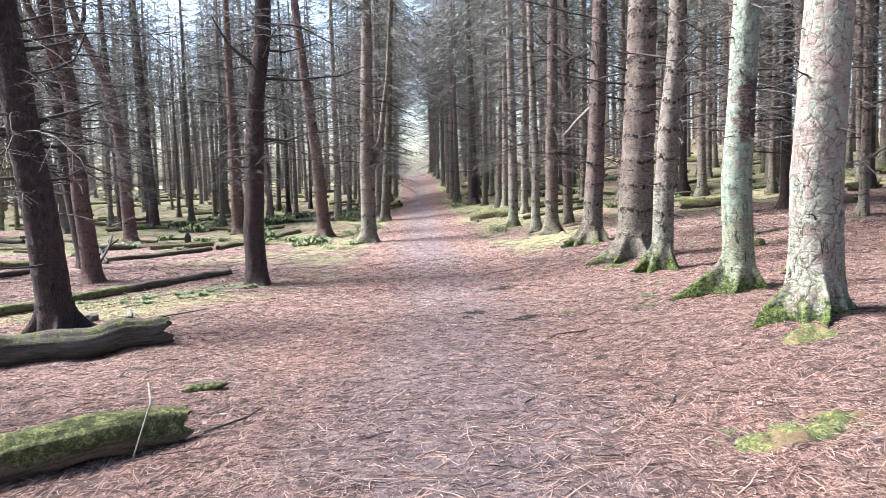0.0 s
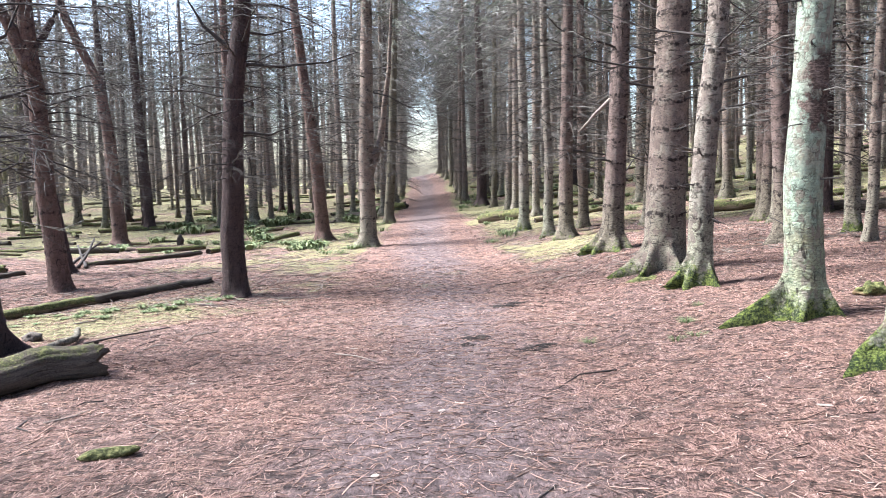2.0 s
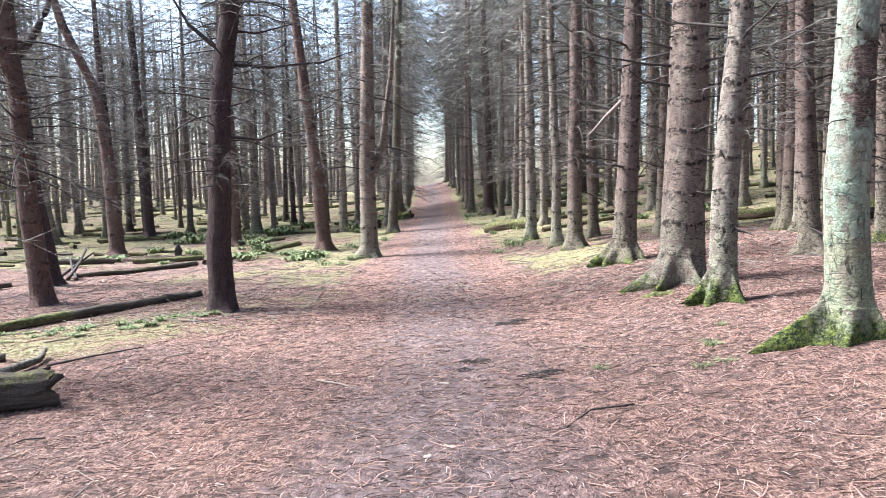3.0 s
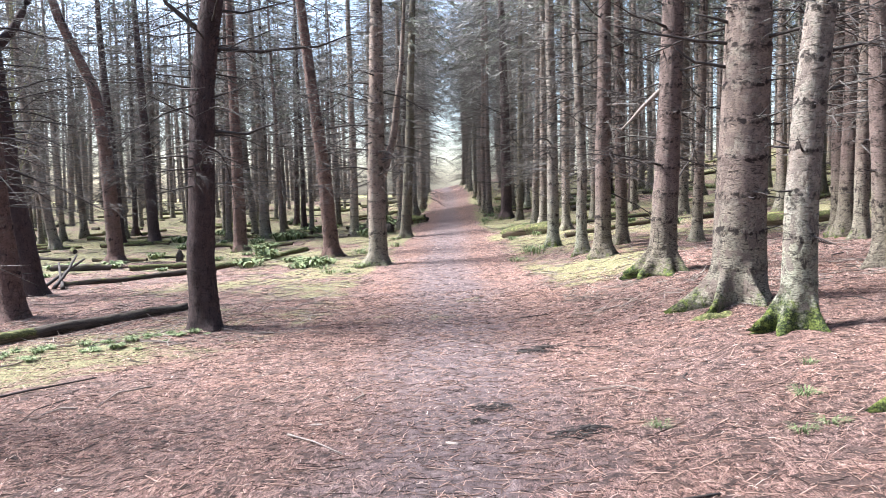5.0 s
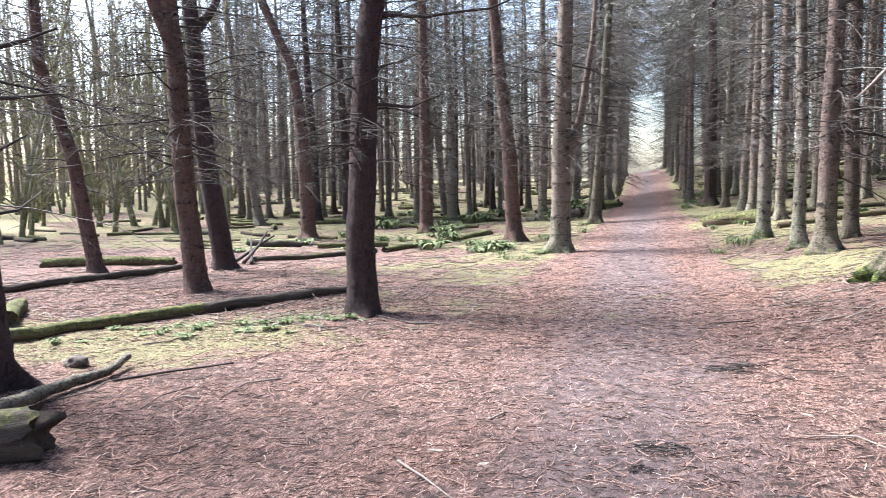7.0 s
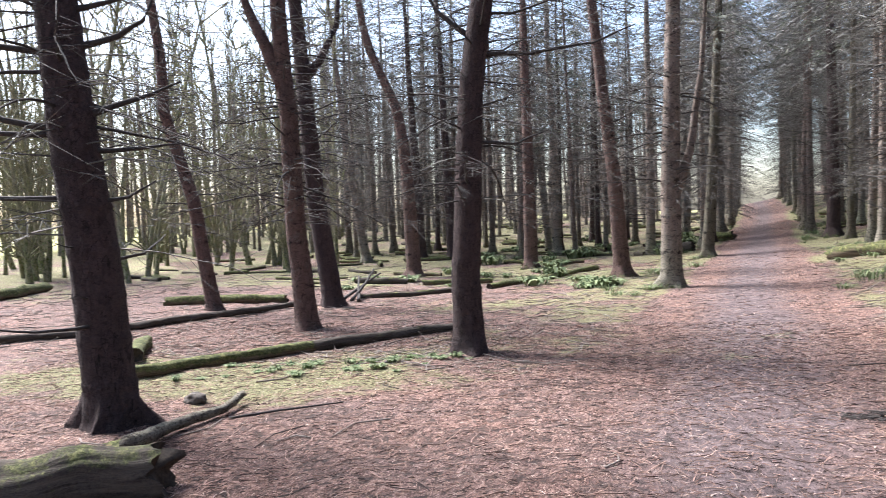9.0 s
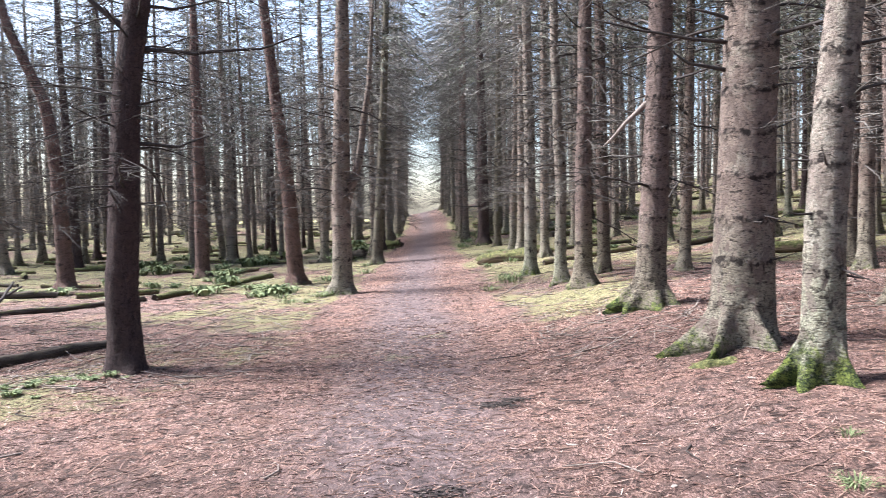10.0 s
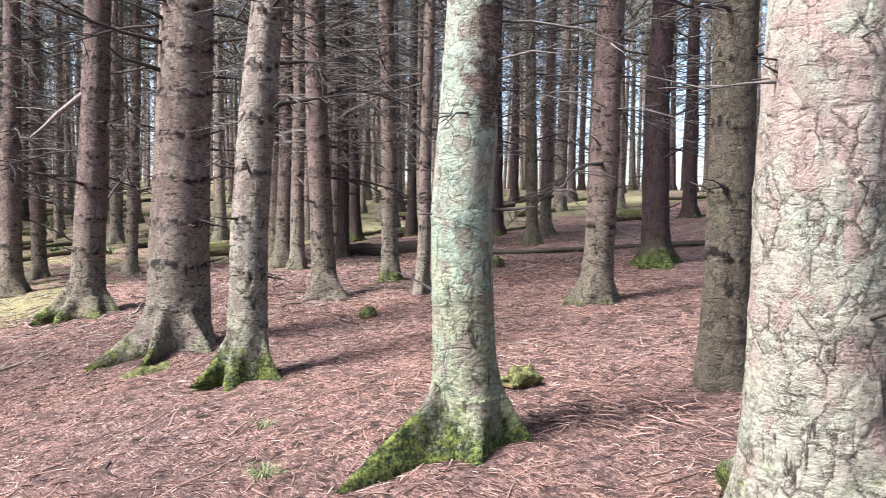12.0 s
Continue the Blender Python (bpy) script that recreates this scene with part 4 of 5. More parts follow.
def far_woods(places):
    """The spruces too far off to tell apart behind the first rows, and unseen ones added behind the walker to block
    light.
    """
    rng = random.Random(5)
    trunks, twigs, sprays = ([], []), ([], []), ([], [])
    for far, x, y, dia in places:
        p = spot(x, y)
        lean = Vector((rng.uniform(-0.3, 0.3), rng.uniform(-0.3, 0.3), 0))
        pts = [p + Vector((0, 0, -0.2)), p + Vector((0, 0, 0.4)), p + Vector((0, 0, 7)) + lean, p + Vector((0, 0, 14)) + lean * 2]
        join(trunks, *tube(pts, [dia * 0.7, dia * 0.5, dia * 0.36, dia * 0.08], 7, False))
        for _ in range(60):
            h = rng.uniform(1.2, 13)
            w = rng.uniform(0, 6.28)
            a = p + lean * h / 7 + Vector((0, 0, h))
            b = a + Vector((math.cos(w), math.sin(w), rng.uniform(-0.5, 0.1))) * rng.uniform(0.7, 2.3)
            join(twigs, *tube([a, b], [0.017, 0.006], 3, False))
        for _ in range(90):
            h = rng.uniform(5.5, 14)
            w, r = rng.uniform(0, 6.28), rng.uniform(0.2, 2.2) * (1.1 - h / 16)
            a = p + lean * h / 7 + Vector((math.cos(w) * r, math.sin(w) * r, h))
            v = Vector((math.cos(w), math.sin(w), rng.uniform(-0.9, 0.0))) * rng.uniform(0.25, 0.6)
            q = Vector((-math.sin(w), math.cos(w), rng.uniform(-0.5, 0.5))) * rng.uniform(0.02, 0.06)
            k = len(sprays[0])
            sprays[0].extend([a, a + v * 0.5 + q, a + v, a + v * 0.5 - q])
            sprays[1].append((k, k + 1, k + 2, k + 3))
    woods = new("far_woods")
    me = mesh_of("trunks", *trunks)
    set_layer(me, "moss", [0.0] * len(trunks[0]))
    set_layer(me, "knot", [0.0] * len(trunks[0]))
    for name, m, mat in (("trunks", me, BARK_MID), ("dead_wood", mesh_of("dead_wood", *twigs), TWIG_GREY), ("crowns", mesh_of("crowns", *sprays, smooth=False), NEEDLE)):
        piece(name, m, mat, woods)["kind"] = "stuff"
    tagged(woods, "dim dense spruce wood far off, plus unseen shade spruces added behind the walker", "woods", kind="stuff")


PLACES = planting()
GROW = random.Random(41)
for far, x, y, dia in PLACES[:300]:
    slim_spruce(x, y, dia, GROW, low_crown=y > 27 and (abs(x - float(path_x(y))) < 4.6 or (-24 < x < 0 and y > 33 and GROW.random() < 0.7)), bare=x > 3)
# Unseen spruces with full crowns, added left of the walk to shade the near ground.
UNSEEN_SHADE = random.Random(9)
for k in range(12):
    x, y = -6.4 - 4.2 * (k % 3) + UNSEEN_SHADE.uniform(-1.0, 1.0), 7.0 - 4.4 * (k // 3) + UNSEEN_SHADE.uniform(-1.0, 1.0)
    slim_spruce(x, y, UNSEEN_SHADE.uniform(0.28, 0.42), UNSEEN_SHADE, shade_only=True)
# The random spruces behind on the right are unseen too, added to block light.
far_woods(PLACES[300:] + [(0, s * UNSEEN_SHADE.uniform(4.5, 30), UNSEEN_SHADE.uniform(-26, 2.0 if s < 0 else 0.0), UNSEEN_SHADE.uniform(0.25, 0.45)) for s in (1, 1) for _ in range(30)])


# ---- bare mossy saplings on the open side ----
def sapling_mesh(rng):
    out, arms = ([], []), ([], [])
    for stem in range(rng.randint(1, 2)):
        pts, p, d = [], Vector((0.12 * stem, 0, -0.15)), Vector((rng.uniform(-0.2, 0.2), rng.uniform(-0.2, 0.2), 1)).normalized()
        for k in range(12):
            pts.append(p.copy())
            d = (d + Vector((rng.uniform(-0.12, 0.12), rng.uniform(-0.12, 0.12), 0.08))).normalized()
            p = p + d * 0.85
        thick = rng.uniform(0.05, 0.11)
        join(out, *tube(pts, [thick * (1 - 0.85 * k / 11) * (1.4 if k == 0 else 1) for k in range(12)], 8, False))
        for _ in range(24):
            k = rng.randint(1, 10)
            a = pts[k]
            v = Vector((rng.uniform(-1, 1), rng.uniform(-1, 1), rng.uniform(0.2, 1.1))).normalized()
            L = rng.uniform(0.7, 2.2)
            b = a + v * L * 0.5
            c = b + (v + Vector((rng.uniform(-0.3, 0.3), rng.uniform(-0.3, 0.3), 0.35))).normalized() * L * 0.5
            join(arms, *tube([a, b, c], [0.028, 0.018, 0.006], 4, False))
            for _ in range(4):
                e = b.lerp(c, rng.random())
                g = e + Vector((rng.uniform(-1, 1), rng.uniform(-1, 1), rng.uniform(-0.2, 0.8))) * rng.uniform(0.2, 0.6)
                join(arms, *tube([e, g], [0.010, 0.004], 3, False))
    made = []
    for name, part in (("stem", out), ("branching", arms)):
        me = mesh_of(name, *part)
        set_layer(me, "moss", [0.5 if v[2] < 1.2 else 0.2 for v in part[0]])
        set_layer(me, "knot", [0.0] * len(part[0]))
        made.append(me)
    return made


SAPLINGS = [sapling_mesh(KINDS) for _ in range(6)]


def sapling(x, y, rng):
    ob = new("young_alder")
    stem, branching = rng.choice(SAPLINGS)
    piece("stem", stem, WOOD_MOSSY, ob)
    piece("branching", branching, WOOD_MOSSY, ob)["kind"] = "stuff"
    s = rng.uniform(0.9, 1.5)
    ob.matrix_basis = Matrix.Translation(spot(x, y)) @ Matrix.Rotation(rng.uniform(0, 6.28), 4, "Z") @ Matrix.Rotation(rng.uniform(-0.12, 0.12), 4, "X") @ Matrix.Diagonal((s, s, s * 1.3, 1))
    return tagged(ob, "bare young tree with mossy green stem and thin branches", "tree", "bare saplings on the open side")


THICKET = random.Random(31)
for x, y in ((-28.6, 23.8), (-27.3, 25.5), (-34.1, 31), (-25.5, 30.4), (-24, 35), (-22.4, 35), (-22.7, 26.4), (-28.8, 28.4), (-28.9, 38.3), (-35.8, 42.8), (-38.7, 28.7)):
    sapling(x, y, THICKET)
for _ in range(85):
    a, r = radians(THICKET.uniform(30, 72)), THICKET.uniform(31, 76)
    sapling(0.4 - math.sin(a) * r, 5.5 + math.cos(a) * r, THICKET)


# ---- fallen logs ----
def log(ends, radius, material=LOG_MOSS, label="fallen mossy log on the forest floor", moss=0.8, taper=0.8, lift=0.75, group="", broken=True, sides=22):
    """A log along ground points, with a ragged end, knots and a moss coat on its upper side."""
    rng = random.Random(int(1000 * abs(ends[0][0]) + 77 * abs(ends[0][1])))
    pts = [spot(x, y) + Vector((0, 0, radius * lift)) for x, y in ends]
    line, total = [], sum((b - a).length for a, b in zip(pts, pts[1:]))
    steps = max(8, int(total / max(0.05, radius * 0.6)))
    for k in range(steps + 1):
        at, i = total * k / steps, 0
        while i < len(pts) - 2 and at > (pts[i + 1] - pts[i]).length:
            at -= (pts[i + 1] - pts[i]).length
            i += 1
        line.append(pts[i].lerp(pts[i + 1], min(1, at / (pts[i + 1] - pts[i]).length)))
    seed = rng.uniform(0, 80)
    line = [p + radius * Vector((0.5 * noise.noise((p.x * 1.3 + seed, p.y * 1.3, 0)), 0.5 * noise.noise((p.x * 1.3, p.y * 1.3 + seed, 4)), 0.3 * noise.noise((p.x * 1.7, p.y * 1.7, seed)))) for p in line]
    verts, layer, around, along_it = [], [], [], []
    n = len(line)
    for k, p in enumerate(line):
        d = (line[min(n - 1, k + 1)] - line[max(0, k - 1)]).normalized()
        side = d.cross(Vector((0, 0, 1))).normalized()
        top = side.cross(d)
        r = radius * (1 + (taper - 1) * k / (n - 1))
        for s in range(sides):
            w = 2 * math.pi * s / sides
            q = r * (1 + 0.2 * noise.noise((k * 0.25 + seed, math.cos(w) * 1.3, math.sin(w) * 1.3)) + 0.09 * noise.noise((k * 0.9 + seed, math.cos(w) * 5, math.sin(w) * 5)) + 0.10 * noise.noise((k * 0.08 + seed, math.cos(w) * 4, math.sin(w) * 4)))
            along = 0.0
            if broken and k in (0, n - 1):
                along = r * 0.9 * noise.noise((seed, math.cos(w) * 2.4 + k, math.sin(w) * 2.4)) 
            verts.append(p + d * along + q * (math.cos(w) * side + math.sin(w) * top))
            layer.append(moss * min(1, max(0, 0.55 + 0.75 * math.sin(w))))
            around.append(abs(((s / sides + 0.25) % 1.0) - 0.5) + 0.13 * seed)
            along_it.append(total * k / steps)
    faces = [(k * sides + s, k * sides + (s + 1) % sides, (k + 1) * sides + (s + 1) % sides, (k + 1) * sides + s) for k in range(n - 1) for s in range(sides)]
    thing = new("fallen_log")
    centre = pts[0].lerp(pts[-1], 0.5)
    thing.matrix_basis = Matrix.Translation(centre)
    me = mesh_of("bark", [v - centre for v in verts], faces)
    for name, values in (("moss", layer), ("around", around), ("along", along_it)):
        set_layer(me, name, values)
    piece("bark", me, material, thing)
    for k, name in ((0, "cut_end"), (n - 1, "cut_end")):
        ring = [verts[k * sides + s] - centre for s in range(sides)]
        mid = sum(ring, Vector()) / sides
        d = (line[1] - line[0]).normalized() * (1 if k == 0 else -1)
        inner = [mid + (v - mid) * 0.6 + d * radius * rng.uniform(0.05, 0.35) for v in ring]
        v = ring + inner + [mid + d * radius * 0.3]
        f = [(s, (s + 1) % sides, sides + (s + 1) % sides, sides + s) for s in range(sides)] + [(sides + s, sides + (s + 1) % sides, 2 * sides) for s in range(sides)]
        piece(name, mesh_of(name, v, f), CUT, thing)
    return tagged(thing, label, "log", group)


log(((-1.87, 5.17), (-2.35, 4.82), (-3.4, 4.1)), 0.145, LOG_MOSS, "short thick log under a bright green moss coat", 0.9, 1.05, sides=44)
log(((-3.45, 9.2), (-4.1, 8.85), (-4.9, 8.3), (-6.2, 7.2)), 0.19, LOG_DARK, "rotting dark log with a ragged broken end", 0.62, 1.05, sides=44)
log(((-4.95, 17.5), (-5.9, 15.95), (-6.55, 14.85)), 0.085, LOG_DARK, "long barkless grey-brown log lying behind a dark spruce", 0.45, 1.1, group="long logs in the glade")
log(((-6.3, 15.0), (-6.8, 14.0), (-7.2, 12.9), (-7.35, 12.1)), 0.095, LOG_MOSS, "mossy log continuing the long log in the glade", 0.8, 0.9, group="long logs in the glade")
log(((-10.9, 20.9), (-11.6, 17.5), (-11.9, 15.6), (-13.3, 13.4), (-14.5, 11.8)), 0.075, LOG_DARK, "long thin dark pole lying across the glade", 0.25, 1.1, group="long logs in the glade")
log(((-6.0, 31.6), (-7.0, 28.0), (-7.6, 25.5)), 0.10, LOG_MOSS, "mossy log half sunk in green moss", 0.95, 0.9)
log(((-7.8, 25.3), (-9.2, 23.9), (-10.4, 23.1)), 0.08, LOG_DARK, "thin mossy log near a leaning spruce", 0.6, 0.9)
log(((-14.9, 20.6), (-13.4, 21.1), (-11.9, 21.8)), 0.13, LOG_MOSS, "yellow-green mossy log on bare needles", 0.95, 0.9)
log(((-20.2, 17.6), (-21.5, 20.3), (-22.6, 22.8)), 0.2, LOG_MOSS, "thick bright mossy log beyond the glade", 1.0, 0.9)
log(((-8.4, 13.5), (-9.0, 14.2), (-9.5, 14.75)), 0.13, LOG_MOSS, "short bright green mossy log stub", 1.1, 1.0)
log(((-11.0, 13.0), (-11.8, 13.3), (-12.6, 13.2)), 0.07, LOG_MOSS, "thin mossy branch on the ground", 0.9, 0.8)
log(((1.15, 29.5), (1.9, 29.25), (2.75, 29.0)), 0.17, LOG_MOSS, "short cut log beside the path", 0.6, 1.0)
log(((1.3, 30.6), (2.1, 30.4), (3.2, 30.3)), 0.15, LOG_MOSS, "short cut log stacked behind another", 0.6, 1.0)
log(((8.8, 19.1), (9.3, 18.55), (9.9, 18.0)), 0.13, LOG_DARK, "brown cut log in the plantation", 0.4, 1.0, group="logs in the plantation")
log(((10.0, 16.2), (11.26, 14.8), (12.6, 13.1)), 0.05, LOG_DARK, "thin straight pole lying between trunks", 0.1, 0.9, group="logs in the plantation")
log(((7.2, 22.8), (7.9, 22.3), (8.7, 21.9)), 0.14, LOG_MOSS, "mossy cut log in the plantation", 0.7, 1.0, group="logs in the plantation")
log(((11.7, 21.8), (12.5, 21.6)), 0.15, LOG_MOSS, "short mossy log among thin spruces", 0.8, 1.0, group="logs in the plantation")
log(((16.2, 18.5), (17.3, 17.6)), 0.16, LOG_MOSS, "short mossy log on the rise", 0.9, 1.0, group="logs in the plantation")
log(((-5.0, 37.8), (-3.5, 37.2)), 0.2, LOG_DARK, "dark sawn log near the path", 0.4, 1.0)
log(((-3.2, 41.9), (-2.3, 41.6)), 0.22, LOG_MOSS, "mossy log end by the path", 1.0, 1.0)
BRASH = random.Random(64)
for k in range(230):
    if k % 2:
        x, y = BRASH.uniform(3.2, 26), BRASH.uniform(19, 66)
        if x < 9 and y < 24:
            continue
    else:
        x, y = BRASH.uniform(-26, -3.6), BRASH.uniform(27, 66)
    x += float(path_x(y))
    a, L = BRASH.gauss(0.0, 0.6), BRASH.uniform(0.8, 2.8)
    if abs(x - float(path_x(y))) - L / 2 < 1.6:
        continue
    log(((x - math.cos(a) * L / 2, y - math.sin(a) * L / 2), (x, y + BRASH.uniform(-0.1, 0.1)), (x + math.cos(a) * L / 2, y + math.sin(a) * L / 2)), BRASH.uniform(0.05, 0.12), BRASH.choice((LOG_MOSS, LOG_MOSS, LOG_DARK)),
        "mossy fallen log among the standing trunks", BRASH.uniform(0.5, 1.0), BRASH.uniform(0.6, 1.0), group="fallen logs under the trees", sides=10)


# ---- stones, stumps and moss cushions ----
def lump(name, x, y, size, material, label, category, turn=0.0, seed=1, moss=1.0, sink=0.35, rough=0.3):
    """An uneven rounded lump, sunk a little into the ground."""
    bm = bmesh.new()
    bmesh.ops.create_icosphere(bm, subdivisions=4, radius=1.0)
    for v in bm.verts:
        d = 1 + rough * noise.noise(v.co * 1.3 + Vector((seed * 7.1, 0, 0))) + rough * 0.4 * noise.noise(v.co * 4.5 + Vector((seed, 3, 0))) + rough * 0.12 * noise.noise(v.co * 13)
        v.co = Vector((v.co.x * size[0] * d, v.co.y * size[1] * d, v.co.z * size[2] * d))
    me = bpy.data.meshes.new(name)
    bm.to_mesh(me)
    bm.free()
    me.polygons.foreach_set("use_smooth", [True] * len(me.polygons))
    set_layer(me, "moss", [moss * min(1, max(0, 0.5 + v.co.z / size[2])) for v in me.vertices])
    ob = piece(name, me, material)
    ob.matrix_basis = Matrix.Translation(spot(x, y) + Vector((0, 0, size[2] * (1 - 2 * sink)))) @ Matrix.Rotation(turn, 4, "Z")
    return tagged(ob, label, category)


lump("stone", -5.59, 11.8, (0.13, 0.10, 0.09), STONE, "rounded brown stone beside a dark spruce", "stone", 0.3, 2, 0.1)
lump("stone", -9.23, 11.75, (0.12, 0.10, 0.08), STONE, "small dark stone on the mossy glade", "stone", 0.9, 3, 0.1)
lump("mossy_stone", -2.13, 6.52, (0.17, 0.07, 0.05), CUSHION, "flat stone under pale yellow-green moss", "stone", 0.35, 4)
lump("mossy_stone", -2.4, 5.5, (0.15, 0.11, 0.05), CUSHION, "moss-capped stone sunk in needles", "stone", 0.2, 5)
lump("mossy_block", 4.42, 9.4, (0.13, 0.07, 0.085), CUSHION, "broken mossy stump piece behind a pale spruce", "stump", -0.6, 6, sink=0.25, rough=0.65)
lump("mossy_stump", 8.98, 14.72, (0.12, 0.10, 0.12), CUSHION, "small mossy stump on red needles", "stump", 0, 7, sink=0.2)
lump("mossy_stump", 5.46, 12.98, (0.10, 0.09, 0.09), CUSHION, "low mossy stump on red needles", "stump", 0, 8, sink=0.2)
lump("mossy_stump", -10.3, 30.5, (0.13, 0.12, 0.26), LOG_DARK, "short dark tree stump in moss", "stump", 0, 9, 0.2, sink=0.2)
def moss_patch(x, y, rx, ry, turn, high, label, seed):
    """A low, uneven spread of moss that runs out into the needles."""
    rings, sides = 22, 72
    verts, layer = [], []
    at = spot(x, y)
    for i in range(rings + 1):
        f = i / rings
        for s in range(sides):
            w = 2 * math.pi * s / sides
            u, v = rx * f * math.cos(w), ry * f * math.sin(w)
            px, py = x + u * math.cos(turn) - v * math.sin(turn), y + u * math.sin(turn) + v * math.cos(turn)
            q = Vector((px * 5 + seed, py * 5, seed))
            lift = high * (0.75 - f * f + 0.9 * noise.noise(q) + 0.45 * noise.noise(q * 3.1) + 0.25 * noise.noise(q * 8.0))
            verts.append(spot(px, py) - at + Vector((0, 0, max(-0.03, lift) - 0.03 * f ** 4)))
            layer.append(max(0.0, 0.75 - 0.5 * f + 0.5 * noise.noise(q * 1.5)))
    faces = [(i * sides + s, (i + 1) * sides + s, (i + 1) * sides + (s + 1) % sides, i * sides + (s + 1) % sides) for i in range(rings) for s in range(sides)]
    me = mesh_of("moss_cushion", verts, faces)
    set_layer(me, "moss", layer)
    ob = piece("moss_cushion", me, CUSHION)
    ob.matrix_basis = Matrix.Translation(at)
    return tagged(ob, label, "moss")


moss_patch(2.0, 4.22, 0.55, 0.22, 0.38, 0.05, "long low moss cushion on the needle floor", 3)
moss_patch(-4.75, 10.1, 0.3, 0.2, 0.3, 0.05, "moss cushion beside a broken branch", 5)
moss_patch(2.85, 12.6, 0.3, 0.2, 0.3, 0.05, "moss cushion at a spruce's roots", 7)
moss_patch(3.05, 6.25, 0.36, 0.26, 0.8, 0.05, "moss cushion at the foot of a pale spruce", 9)


CHIPS = random.Random(88)
for k in range(16):
    lump("bark_chip", CHIPS.uniform(-2.5, 3.0), CHIPS.uniform(4.5, 12), (CHIPS.uniform(0.025, 0.05), CHIPS.uniform(0.015, 0.03), 0.006), TWIG_PALE, "pale flake of bark on the needles", "bark chip", CHIPS.uniform(0, 3), 20 + k, sink=0.2)


def stick(points, radius, material, label, rise=0.0):
    """A fallen branch along ground points."""
    pts = [spot(x, y) + Vector((0, 0, radius * 0.8 + z)) for x, y, z in points]
    line = []
    for a, b in zip(pts, pts[1:]):
        line += [a.lerp(b, f / 5) for f in range(5)]
    line.append(pts[-1])
    line = [p + Vector((0.4 * radius * noise.noise(p * 6), 0.4 * radius * noise.noise(p * 6 + Vector((4, 0, 0))), 0)) for p in line]
    n = len(line)
    centre = line[n // 2]
    me = mesh_of("fallen_branch", *tube([p - centre for p in line], [radius * (1 - 0.45 * k / (n - 1)) * (1 + 0.15 * noise.noise((k * 0.9, radius * 50, 1))) for k in range(n)], 9))
    ob = piece("fallen_branch", me, material)
    ob.matrix_basis = Matrix.Translation(centre)
    return tagged(ob, label, "branch")


stick(((-4.35, 9.75, 0.1), (-4.5, 10.05, 0.06), (-4.72, 10.5, 0.03), (-4.76, 10.95, 0.02), (-4.74, 11.3, 0.02), (-5.02, 11.9, 0.06)), 0.07, BARK_MID, "crooked branch with patchy bark leaning against a rotting log")
stick(((-4.6, 11.2, 0), (-4.2, 11.45, 0.01), (-3.74, 11.9, 0)), 0.014, TWIG, "thin dark stick on the needles")
stick(((-1.1, 9.57, 0), (-0.85, 9.3, 0.01), (-0.61, 9.1, 0)), 0.009, TWIG_PALE, "thin bleached twig on the path")
stick(((-2.15, 5.35, 0.36), (-2.0, 5.0, 0.3), (-2.02, 4.72, 0.02)), 0.009, TWIG_PALE, "bleached twig hanging over a mossy log")
stick(((-1.75, 5.3, 0), (-1.5, 5.55, 0.01), (-1.42, 5.75, 0.03)), 0.009, TWIG, "forked twig on the needles")
stick(((-10.2, 22.3, 0), (-10.3, 23.2, 0.35), (-10.5, 24.0, 0.7)), 0.05, TWIG, "pointed stick propped on a log")
stick(((-10.5, 22.3, 0), (-10.5, 23.2, 0.25), (-10.4, 24.2, 0.6)), 0.05, TWIG, "pointed stick leaning on a log")
stick(((-9.9, 22.2, 0), (-10.4, 23.0, 0.2), (-11.0, 24.0, 0.5)), 0.05, TWIG, "grey stick propped on a log")
STREW = random.Random(52)
for k in range(70):
    x, y = STREW.uniform(-6.5, 7.5), STREW.uniform(4.0, 17)
    if abs(x - 0.2) < 1.2 and STREW.random() < 0.5:
        continue
    a, L, r = STREW.uniform(0, 6.28), STREW.uniform(0.2, 0.7), STREW.uniform(0.004, 0.010)
    stick(((x, y, 0), (x + math.cos(a) * L * 0.5, y + math.sin(a) * L * 0.5, 0.01), (x + math.cos(a + 0.4) * L, y + math.sin(a + 0.4) * L, 0)), r, STREW.choice((TWIG, TWIG_PALE, TWIG)), "thin dead twig lying on the needle litter")


def twig_heap(x, y, wide, count, seed, label, high=0.08):
    """A low tangle of dead twigs and cones on the floor."""
    rng = random.Random(seed)
    out = ([], [])
    at = spot(x, y)
    for _ in range(count):
        r, w, a = wide * rng.random() ** 0.7, rng.uniform(0, 6.28), rng.uniform(0, 6.28)
        L, rise = rng.uniform(0.06, 0.3) * min(1.0, wide * 2.5), rng.uniform(0.0, high) * (1 - r / wide)
        px, py = x + r * math.cos(w), y + 0.7 * r * math.sin(w)
        d = Vector((math.cos(a), math.sin(a), rng.uniform(-0.15, 0.25)))
        p = spot(px, py) - at + Vector((0, 0, rise + 0.004))
        t = rng.uniform(0.002, 0.0055)
        join(out, *tube([p - d * L / 2, p + Vector((0, 0, 0.01)), p + d * L / 2 + Vector((rng.uniform(-0.03, 0.03), rng.uniform(-0.03, 0.03), 0))], [t, t, t * 0.4], 4))
    ob = piece("brush_pile", mesh_of("brush_pile", *out), TWIG_LOOSE if high > 0.05 else TWIG)
    ob.matrix_basis = Matrix.Translation(at)
    return tagged(ob, label, "brush pile")


for x, y, wide, count in ((4.15, 8.75, 0.4, 60), (4.5, 8.35, 0.4, 34)):
    twig_heap(x, y, wide, count, int(100 * x), "dark tangle of dead twigs beside a mossy root")
